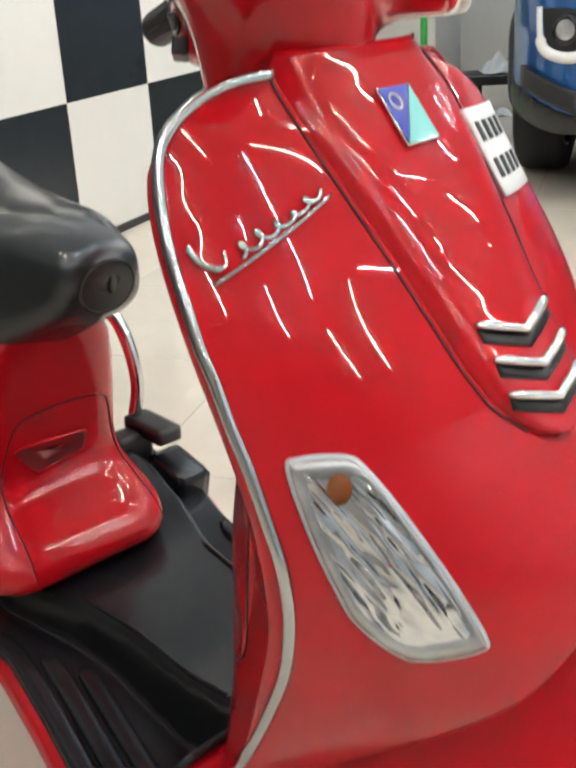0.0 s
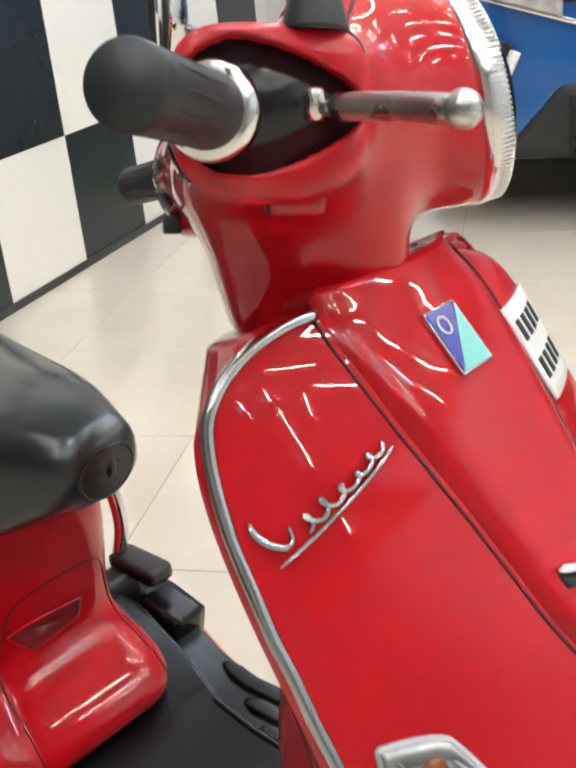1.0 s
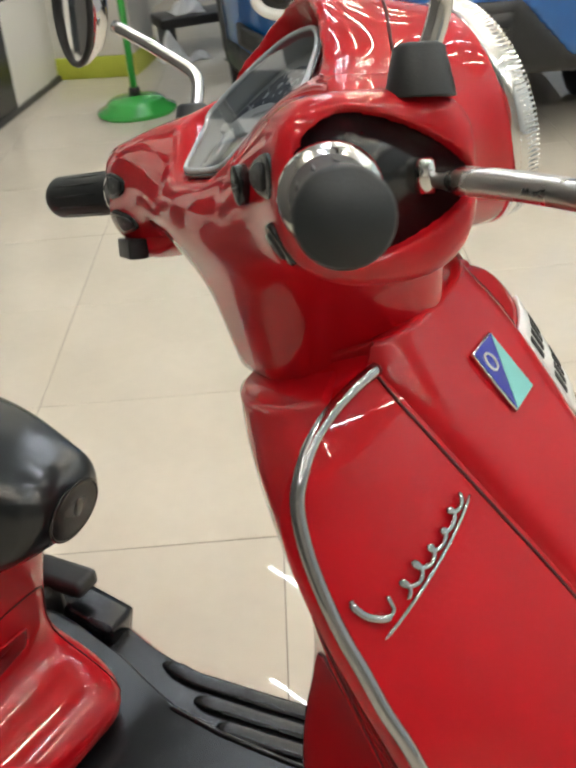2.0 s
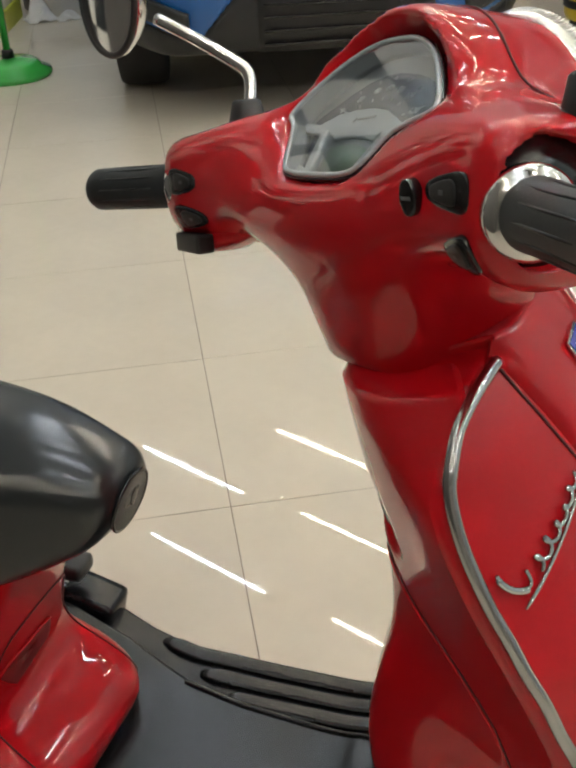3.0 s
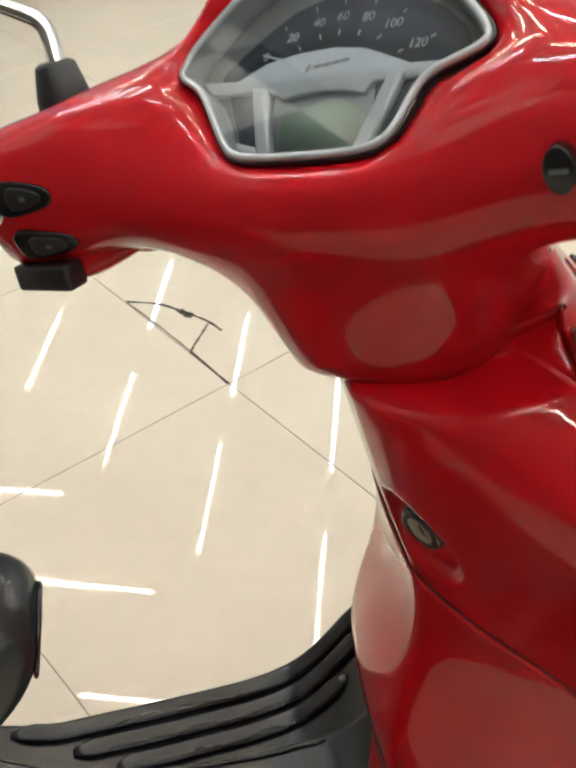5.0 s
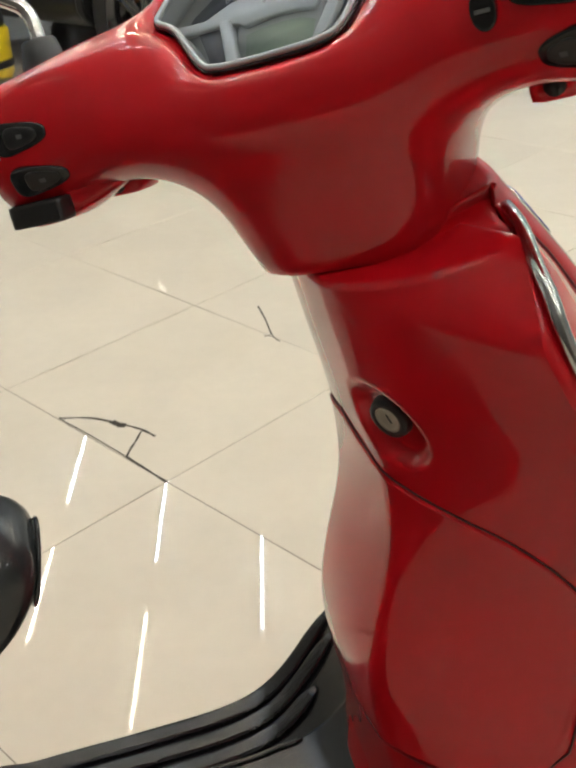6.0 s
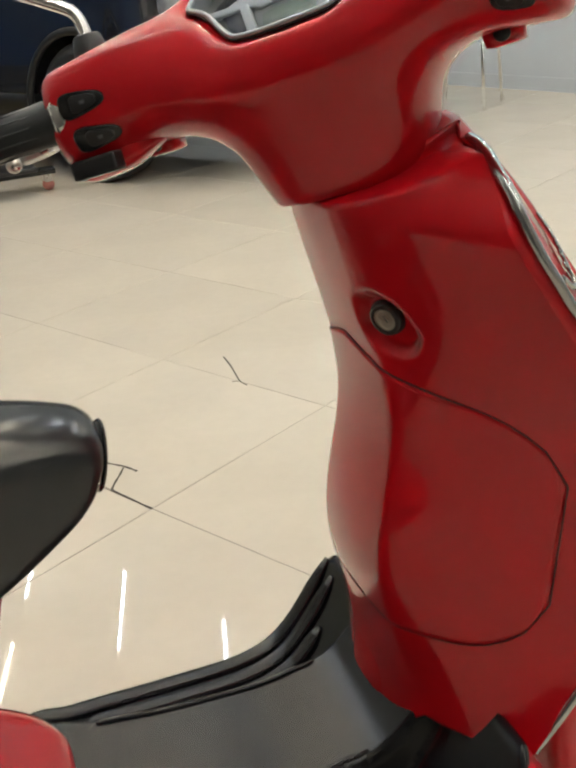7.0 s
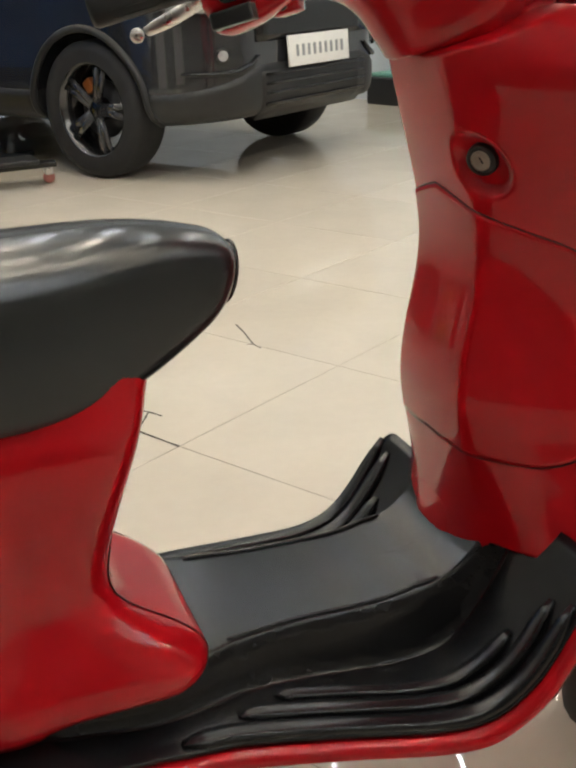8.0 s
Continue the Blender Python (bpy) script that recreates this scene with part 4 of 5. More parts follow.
for value, u, v in ((0, -0.0425, 0.0590), (20, -0.0280, 0.0686), (40, -0.0135, 0.0752), (60, 0.0004, 0.0772), (80, 0.0155, 0.0748), (100, 0.0305, 0.0690), (120, 0.0462, 0.0562)):
    writing(str(value), 0.0070, STEER @ clu_pose(-0.0101) @ Matrix.Translation((u, v, 0)), DIAL_INK, "dial_number", cowl)
    a = math.atan2((v - 0.043) * 1.25, u)
    for r0, r1 in ((0.0070, 0.0100), (-0.0105, -0.0075)):
        if value:
            head_part("dial_tick", moved(box(r0, r1, -0.0003, 0.0003, 0, 0.0005), clu_pose(-0.0103) @ Matrix.Translation((u, v, 0)) @ Matrix.Rotation(a, 4, "Z")), DIAL_INK, smooth=False)
for k in range(5):
    head_part("pod_badge", moved(box(-0.0022, 0.0022, -0.0007, 0.0007, 0, 0.0006), clu_pose(-0.0082) @ Matrix.Translation((-0.0125 + 0.0053 * k, 0.0482 + 0.0006 * k, 0)) @ Matrix.Rotation(math.radians(62 if k == 0 else 8 + 5 * (k % 2)), 4, "Z")), GREY_INK, smooth=False)
head_part("needle", moved(box(0.030, 0.045, -0.0005, 0.0005, 0, 0.001), clu_pose(-0.0088) @ Matrix.Translation((0, 0.046, 0)) @ Matrix.Rotation(math.radians(163), 4, "Z")), DIAL_INK, smooth=False)
turn_ = sum(p[0] * q[1] - q[0] * p[1] for p, q in zip(OUT2, OUT2[1:] + OUT2[:1]))
cover = head_part("cover_glass", moved(([(x, y, 0.0022) for x, y in (OUT2 if turn_ > 0 else OUT2[::-1])], [tuple(range(len(OUT2)))]), clu_pose()), COVER, "clear instrument cover", smooth=False)
cover.visible_shadow = False

# headlamp with its ribbed chrome ring
LAMP = facing((-0.128, 0, 1.066), (0.966, 0, 0.259))
ring = part("headlamp_ring", lathe([(0.0675, 0.014), (0.072, 0.016), (0.0765, 0.010), (0.0785, 0.0), (0.0770, -0.008), (0.072, -0.008)], 64, STEER @ LAMP, False), CHROME, cowl, "ribbed chrome headlamp ring")
for k in range(140):
    a = 2 * math.pi * k / 140
    ob = part("rib", box(0.0735, 0.0781, -0.0009, 0.0009, -0.003, 0.0125, 0.0003) if k == 0 else bpy.data.meshes["lamp_rib"], CHROME, ring)
    if k == 0:
        ob.data.name = "lamp_rib"
    ob.matrix_local = STEER @ LAMP @ Matrix.Rotation(a, 4, "Z")
part("headlamp_reflector", lathe([(0.0, -0.006), (0.03, -0.004), (0.055, 0.0), (0.068, 0.012)], 40, STEER @ LAMP, False), LENS_BACK, cowl)
part("headlamp_lens", lathe([(0.0, 0.036), (0.025, 0.034), (0.048, 0.027), (0.062, 0.019), (0.068, 0.014)], 48, STEER @ LAMP, False), GLASS, cowl, "clear domed headlamp lens").visible_shadow = False

# joint between the front and the rear half of the cowl
ringpts = []
for a in np.linspace(5, 175, 50):
    way = (0.0, math.cos(math.radians(a)), math.sin(math.radians(a)))
    start = np.array([-0.196 - 0.035 * abs(math.cos(math.radians(a))) ** 2, 0, 1.05])
    p, n = march(lambda q: -cowl_solid(q), start, way)
    ringpts.append(p + n * -0.0002)
head_part("cowl_joint", tube(ringpts, 0.0012, 6), RED_GAP)

# switches on the rear of the cowl
def wedge(w, h):
    """A rounded wedge, taller at its outer end."""
    ring_ = [(math.copysign(abs(math.cos(a)) ** 0.62, math.cos(a)), math.copysign(abs(math.sin(a)) ** 0.66, math.sin(a))) for a in np.linspace(0, 2 * math.pi, 37)[:-1]]
    return [(w * x, h * y * (1 - 0.36 * x)) for x, y in ring_]


def switch(name, y, z, w, h, d, material, label, tilt=0.0, round_=False):
    p, n = march(cowl_solid, (-0.45, y, z), (1, 0, 0))
    m = facing(p, n) @ Matrix.Rotation(radians(tilt), 4, "Z")
    base = head_part(name, slab([(w * math.cos(a), h * math.sin(a)) for a in np.linspace(0, 2 * math.pi, 29)[:-1]] if round_ else wedge(w, h), 0.003 + d, m @ Matrix.Translation((0, 0, -0.003)), 0.0012), material, label)
    return base, m, d


for side, y, z, w, h, label in ((1, 0.178, 1.032, 0.021, 0.0095, "dark rocker switch"), (1, 0.174, 1.003, 0.021, 0.0095, "dark rocker switch"),
                                (-1, -0.167, 1.037, 0.0205, 0.0098, "dark light switch"), (-1, -0.171, 1.004, 0.0155, 0.0105, "dark starter switch")):
    base, m, d = switch("switch", y, z, w, h, 0.0012, GLOSS_BLACK, label, tilt=0 if side > 0 else 180)
    head_part("rocker", slab(wedge(0.58 * w, 0.64 * h), 0.0022, m @ Matrix.Translation((0.1 * w, 0, 0.0006)), 0.0009), BLACK)
    head_part("print", box(-0.002, 0.002, -0.0014, 0.0014, 0.0028, 0.0032, 0, m @ Matrix.Translation((0.1 * w, 0, 0))), FAINT_INK, smooth=False)
base, m, d = switch("mode_button", -0.134, 1.033, 0.0070, 0.0105, 0.004, GLOSS_BLACK, "small oval black button", 0, True)
head_part("print", box(-0.004, 0.004, -0.001, 0.001, 0.0042, 0.0046, 0, m), FAINT_INK, smooth=False)
# horn button in a pod under the left arm
head_part("switch_pod", tube(smooth_path([(-0.296, 0.209, 0.987), (-0.297, 0.196, 0.985), (-0.297, 0.170, 0.986), (-0.293, 0.145, 0.991), (-0.288, 0.122, 0.998)], 5), list(np.interp(np.arange(21), (0, 1, 3, 10, 20), (0.017, 0.025, 0.027, 0.022, 0.007))), 20, flat=0.60, up=(0, 0, 1), boxy=3.0), RED, "red pod below the arm")
head_part("horn_switch", box(-0.008, 0.008, -0.022, 0.022, -0.008, 0.008, 0.003, Matrix.Translation((-0.325, 0.187, 0.981))), BLACK, "dark horn button")

# lever clamps under both arms
for s in (-1, 1):
    clamp = head_part("lever_clamp", box(-0.020, 0.012, -0.016, 0.016, -0.013, 0.020, 0.008, Matrix.Translation((-0.262, s * 0.152, 0.990))), RED, "red lever clamp below the arm")
    part("clamp_hole", lathe([(0.0, 0.0006), (0.0065, 0.0006), (0.0065, -0.001)], 20, STEER @ facing((-0.2822, s * 0.152, 0.986), (-1, 0, 0))), BLACK, clamp)

# grips, rings, levers
for s in (-1, 1):
    a, b = Vector((-0.313, s * 0.200, 1.027)), Vector((-0.358, s * 0.317, 1.023))
    d = (b - a).normalized()
    lens = []
    for t in np.linspace(0, 2 * math.pi, 49)[:-1]:
        span, n = (0.0650, 1.45) if math.cos(t) > 0 else (0.0330, 2.2)
        r = (abs(math.cos(t) / span) ** n + abs(math.sin(t) / 0.0342) ** n) ** (-1 / n)
        lens.append((-0.300 + r * math.cos(t), r * math.sin(t)))
    stand = Matrix(((1, 0, 0, 0), (0, 0, -1, 0.2085 if s > 0 else -0.1965), (0, 1, 0, 1.025 if s > 0 else 1.030), (0, 0, 0, 1)))
    head_part("arm_plug", slab(lens, 0.0025, stand), GLOSS_BLACK, "black recess at the cowl's end")
    head_part("grip_ring", tube([a + d * 0.002, a + d * 0.006, a + d * 0.014, a + d * 0.018], [0.021, 0.0250, 0.0250, 0.0215], 32), CHROME, "chrome ring at the grip")
    grip = head_part("grip", tube([a + d * 0.015, a + d * 0.02, a + d * 0.06, b - d * 0.012, b - d * 0.004, b], [0.0185, 0.0195, 0.0178, 0.0188, 0.0188, 0.0170], 32), RUBBER, "black rubber hand grip")
    for k in range(36):
        w = 2 * math.pi * k / 36
        side = d.cross(Vector((0, 0, 1))).normalized()
        over = side.cross(d)
        off = (side * math.cos(w) + over * math.sin(w)) * 0.0180
        part("groove", tube([a + d * 0.03 + off, b - d * 0.02 + off], 0.0009, 5), RUBBER, grip, "", STEER) if k % 3 == 0 else None
    lever = [(-0.262, s * 0.192, 1.030), (-0.250, s * 0.215, 1.029), (-0.238, s * 0.240, 1.026), (-0.226, s * 0.280, 1.020), (-0.226, s * 0.325, 1.013)]
    head_part("brake_lever", tube(smooth_path(lever, 5), [0.0056] * 4 + [0.0075] + [0.0104] * 13 + [0.0095, 0.0080, 0.0070], 18, flat=0.66, boxy=2.8), ALU, "dull silver brake lever")
    head_part("lever_ball", lathe([(0.0080 * math.sin(t), -0.0080 * math.cos(t)) for t in np.linspace(0, math.pi, 14)], 20, Matrix.Translation((-0.228, s * 0.337, 1.012))), ALU, "ball end of the lever")
    head_part("lever_pivot", lathe([(0.0, 0.007), (0.005, 0.007), (0.006, 0.005), (0.006, -0.01)], 16, Matrix.Translation((-0.262, s * 0.198, 1.034))), CHROME)
    # mirrors
    part("mirror_boot", lathe([(0.0172, -0.009 if s > 0 else -0.001), (0.0170, 0.0), (0.0165, 0.004), (0.0125, 0.022), (0.010, 0.024), (0.0, 0.024)], 24, STEER @ Matrix.Translation((-0.262, s * 0.197, 1.070))), RUBBER, cowl, "tapered rubber boot of the mirror")
    stem = [(-0.258, s * 0.199, 1.090), (-0.254, s * 0.203, 1.106), (-0.254, s * 0.207, 1.116), (-0.259, s * 0.215, 1.124), (-0.280, s * 0.246, 1.146), (-0.302, s * 0.280, 1.167)]
    head_part("mirror_stem", tube(smooth_path(stem, 5), 0.0055, 14), CHROME, "cranked chrome mirror stem")
    hm = facing((-0.325, s * 0.325, 1.190), (-0.93, s * -0.12, -0.05))
    head = head_part("mirror_shell", lathe([(0.0, -0.024), (0.02, -0.022), (0.040, -0.014), (0.0505, -0.002), (0.052, 0.004), (0.048, 0.006)], 40, hm), CHROME, "round chrome mirror head")
    head_part("mirror_rim", moved(tube([(0.0495 * math.cos(t), 0.0495 * math.sin(t), 0.005) for t in np.linspace(0, 2 * math.pi, 41)], 0.0032, 8, cap=False), hm), BLACK)
    head_part("mirror_face", lathe([(0.0, 0.0048), (0.048, 0.0048), (0.048, 0.003)], 40, hm), MIRROR, "mirror glass")


# ---- neck collar, emblems, lamps and small parts of the scooter ----
part("neck_gap", tube([(-0.229, 0, 0.908), (-0.232, 0, 0.915), (-0.236, 0, 0.935)], 0.046, 32), GLOSS_BLACK, scooter, "dark gap round the steering neck", STEER)


def neck_field(p):
    """The sloping shoulder between the front spine and the steering neck."""
    rise = p[..., 2] - 0.42 * (p[..., 0] + 0.283)
    q = np.stack([p[..., 0], p[..., 1], rise], -1)
    tall = round_box(q, (-0.180, 0, 0.862), (0.026, 0.070, 0.0435), 0.010)
    wide = round_box(q, (-0.192, 0, 0.860), (0.026, 0.112, 0.0400), 0.012)
    return smin(tall, wide, 0.018) * 0.9


part("tunnel_foot", tube(smooth_path([(-0.206, 0.008, 0.29), (-0.203, 0.008, 0.34), (-0.200, 0.006, 0.40), (-0.196, 0.004, 0.47)], 6), list(np.linspace(0.064, 0.058, 19)), 36, flat=0.66, up=(1, 0, 0), boxy=3.0), RED, scooter, "red foot of the centre tunnel")
part("neck_shoulder", skin(neck_field, (-0.29, -0.14, 0.80), (-0.13, 0.14, 1.0), 0.004, 2, 0.004), RED, scooter, "red shoulder round the steering neck")


def on_horn(y, z, out):
    e = 1e-3
    w = float(np.interp(z, HORN[:, 0], HORN[:, 1]))
    s = y / w
    p = horn_point(s, z)
    px, pz = horn_point(s + e, z) - horn_point(s - e, z), horn_point(s, z + e) - horn_point(s, z - e)
    n = px.cross(pz).normalized()
    n = n if n.x > 0 else -n
    return p + n * out, n


# maker's badge: a plain two-coloured plate
p, n = on_horn(0.0, 0.914, 0.0005)
badge_pose = facing(p, n, (-0.5, 0.0, 0.85))
bw, bh = 0.0170, 0.0235
badge = part("badge", slab([(-bw, -bh), (bw, -bh), (bw, bh), (-bw, bh)], 0.0030, badge_pose, 0.0008), CHROME, horn_cover, "small blue and aqua badge plate")
part("badge_half", slab([(-bw * 0.93, -bh * 0.93), (bw * 0.90, bh * 0.95), (-bw * 0.93, bh * 0.95)], 0.0006, badge_pose @ Matrix.Translation((0, 0, 0.0031))), BADGE_BLUE, badge, smooth=False)
part("badge_half", slab([(-bw * 0.90, -bh * 0.95), (bw * 0.93, -bh * 0.95), (bw * 0.93, bh * 0.93)], 0.0006, badge_pose @ Matrix.Translation((0, 0, 0.0031))), BADGE_AQUA, badge, smooth=False)
part("badge_ring", moved(tube([(0.0050 * math.cos(t) - 0.0065, 0.0062 * math.sin(t) + 0.0105, 0.0040) for t in np.linspace(0, 2 * math.pi, 25)], 0.0008, 6, cap=False), badge_pose), INK, badge)

# flowing chrome emblem on the wing: a hook, a bar and small beads
def wing(u, v, out=0.003):
    """u along the emblem's bar, v across it, both in metres."""
    a, b = Vector((0, -0.170, 0.8315)), Vector((0, -0.0865, 0.870))
    d = (b - a).normalized()
    c = Vector((0, -d.z, d.y))
    q = a + d * u + c * v
    return shield_point(q.y, q.z, out)[0]


emblem = part("emblem", tube(smooth_path([wing(u, v) for u, v in ((0.004, 0.023), (0.0015, 0.019), (0.0015, 0.012), (0.006, 0.006), (0.012, 0.006), (0.0165, 0.012))], 5), [0.0016] * 3 + [0.0026] * 14 + [0.0014] * 9, 8), TRIM, leg_shield, "flowing chrome emblem")
part("emblem_bar", tube([wing(u, 0.0005 + 0.03 * u) for u in np.linspace(-0.004, 0.096, 20)], [0.0008] + [0.0014] * 18 + [0.0008], 6), TRIM, emblem)
wave = []
for k in np.linspace(0, 1, 110):
    turn = 2 * math.pi * 5.25 * k
    wave.append(wing(0.021 + 0.068 * k + 0.0036 * math.sin(turn), 0.0034 + 0.03 * (0.021 + 0.068 * k) + 0.0036 * (1 - math.cos(turn)) * (0.8 + 0.3 * math.sin(7 * k)), 0.0032))
part("emblem_wave", tube(wave, [0.0008] + [0.0017] * 108 + [0.0008], 6), TRIM, emblem)

# three chrome chevrons over dark slots
for k in range(3):
    z0 = 0.790 - 0.0205 * k
    line = [on_horn(y, z0 - 0.011 * (1 - abs(y) / 0.038), 0.0035)[0] for y in np.linspace(-0.038, 0.038, 15)]
    part("chevron", tube(line, [0.0022] + [0.0040] * 13 + [0.0022], 10, flat=0.8), CHROME, horn_cover, "chrome chevron bar")
    under = [[on_horn(y, z0 - 0.011 * (1 - abs(y) / 0.038) - dz, 0.0012)[0] for y in np.linspace(-0.037, 0.037, 15)] for dz in (0.002, 0.006, 0.010)]
    part("slot", sheet(under[::-1], 0.002), BLACK, horn_cover, "dark slot below the chevron")

# number sticker on the far wing, its characters as plain bars
pl = [[shield_point(0.074 + 0.060 * a, 0.906 - 0.060 * b - 0.002 * a, 0.0035)[0] for a in np.linspace(0, 1, 9)] for b in np.linspace(1, 0, 9)]
plate = part("number_sticker", sheet(pl, 0.003), WHITE_PLASTIC, leg_shield, "white sticker with black bars")
for row, b0 in ((0, 0.14), (1, 0.56)):
    for k in range(4):
        a0 = 0.10 + 0.22 * k
        bar = [[shield_point(0.074 + 0.060 * a, 0.906 - 0.060 * b - 0.002 * a, 0.0046)[0] for a in np.linspace(a0, a0 + 0.11, 3)] for b in np.linspace(b0 + 0.25, b0 + 0.03, 4)]
        part("bar", sheet(bar, 0.0008), BLACK_INK, plate, smooth=False)


# turn signal lamp on each wing
def signal(sign):
    ring_ = smooth_path([(a, b, 0) for a, b in ((0.1725, 0.7210), (0.1670, 0.7262), (0.1440, 0.7256), (0.1356, 0.7162), (0.1231, 0.6806), (0.1093, 0.6372), (0.0987, 0.6045), (0.1020, 0.5965), (0.1299, 0.5918), (0.1440, 0.6000), (0.1594, 0.6228), (0.1670, 0.6498), (0.1725, 0.6877))], 16, closed=True)
    mid = Vector((0.1395, 0.660, 0))
    def at(q, out):
        return shield_point(sign * q.x, q.y, out)[0]
    base = part("turn_signal", tube([at(q, 0.002) for q in ring_ + ring_[:1]], 0.0030, 8, cap=False), SILVER, leg_shield, "clear turn signal lamp with pale rim")
    loop_ = ring_ + ring_[:1]
    band = [[at(mid + (q - mid) * k, 0.0025 + o) for q in loop_] for k, o in ((1.0, 0.003), (0.93, 0.0045), (0.84, 0.004), (0.80, 0.001))]
    part("inner_frame", sheet(band if sign > 0 else band[::-1], 0.0012), FROSTED, base, "frosted pale band round the lens")

    def flute(q):
        """Uneven flutes leaning along the lamp."""
        d = q - mid
        across, along = d.x * 0.93 - d.y * 0.36, d.x * 0.36 + d.y * 0.93
        wide, fine = (noise.noise(Vector((across * a, along * b, 3.7 * sign))) for a, b in ((150, 34), (330, 90)))
        return 0.0022 + 0.0021 * wide + 0.0006 * fine + 0.0007 * abs(math.sin(across * 420))

    rows = [[at(mid + (q - mid) * k, 0.0026 + flute(mid + (q - mid) * k)) for q in loop_] for k in np.linspace(0.90, 0.02, 110)]
    part("reflector", sheet(rows if sign > 0 else rows[::-1]), LENS_BACK, base, "cut bright reflector")
    rows = [[at(mid + (q - mid) * k, 0.0070 + 0.004 * (1 - k ** 4)) for q in loop_] for k in np.linspace(0.985, 0.02, 14)]
    lens = part("lens", sheet(rows if sign > 0 else rows[::-1]), GLASS, base)
    lens.visible_shadow = False
    c, n_ = shield_point(sign * 0.152, 0.709, 0.0042)
    dome = [(0.0100 * math.sin(t), 0.0046 * math.cos(t)) for t in np.linspace(0, math.pi / 2, 9)]
    part("bulb", moved(lathe(dome, 24), facing(c, n_) @ Matrix.Diagonal((0.85, 1.1, 1, 1))), AMBER, base, "amber bulb")


signal(-1)
signal(1)

# service lid in the front of the rear body
def on_body(y, z, out=0.0):
    q, n_ = march(body_field, (-0.40, y + REAR_Y, z), (-1, 0, 0), 0.6)
    return q + n_ * out, n_


lid = [(-0.098, 0.372), (-0.092, 0.41), (-0.080, 0.47), (-0.068, 0.520), (-0.058, 0.538), (-0.04, 0.545), (0.0, 0.548), (0.04, 0.545), (0.058, 0.538), (0.068, 0.520), (0.078, 0.47), (0.086, 0.41), (0.090, 0.372)]
gap = [on_body(q.x, q.y, 0.0002)[0] for q in smooth_path([(a, b, 0) for a, b in lid], 6)]
part("lid_gap", tube(gap, 0.0010, 6), RED_GAP, rear_body)
slot = smooth_path([(a, b, 0) for a, b in ((-0.062, 0.503), (-0.040, 0.504), (0.005, 0.500), (0.029, 0.497), (0.033, 0.492), (0.030, 0.476), (0.024, 0.471), (0.0, 0.467), (-0.032, 0.464), (-0.040, 0.466), (-0.062, 0.497))], 4, closed=True)
rows = [[on_body(-0.012 + (q.x + 0.012) * k, 0.486 + (q.y - 0.486) * k, 0.0022 * k)[0] for q in slot + slot[:1]] for k in (1.0, 0.9, 0.75, 0.5, 0.05)]
# The body's red, darkened so the slot's shade is in its colour.
part("finger_slot", sheet(rows, 0.001), mat("slot_shade_red", (0.16, 0.003, 0.006), 0.4, coat=0.5, vary=0.1, scale=20), rear_body, "recessed finger slot")
rim_ = [on_body(q.x, q.y, 0.0016)[0] for q in slot]
part("slot_lip", tube(rim_ + rim_[:1], 0.0020, 6, cap=False), RED, rear_body)

# rest pad, bracket and chrome guard beside the rear body
part("mat_corner", box(-0.745, -0.668, 0.150, 0.205, 0.300, 0.362, 0.012, Matrix.Translation((-0.705, 0, 0.33)) @ Matrix.Rotation(radians(14), 4, "Y") @ Matrix.Translation((0.705, 0, -0.33))), MAT_RUBBER, rubber_mat, "raised rear corner of the mat")
part("mat_corner_lip", box(-0.740, -0.674, 0.200, 0.212, 0.298, 0.350, 0.005, Matrix.Translation((-0.705, 0, 0.33)) @ Matrix.Rotation(radians(14), 4, "Y") @ Matrix.Translation((0.705, 0, -0.33))), MAT_RUBBER, rubber_mat)
foot_peg = part("foot_peg", box(-0.790, -0.700, 0.150, 0.190, 0.392, 0.415, 0.008), BLACK, scooter, "folded black passenger foot peg")
part("peg_bracket", box(-0.785, -0.745, 0.110, 0.170, 0.335, 0.400, 0.010), BLACK, foot_peg)
part("side_guard", tube(smooth_path([(-0.86, 0.150, 0.585), (-0.815, 0.168, 0.560), (-0.785, 0.172, 0.515), (-0.775, 0.172, 0.460), (-0.780, 0.165, 0.415)], 6), 0.0100, 14), CHROME, scooter, "bent chrome side guard tube")


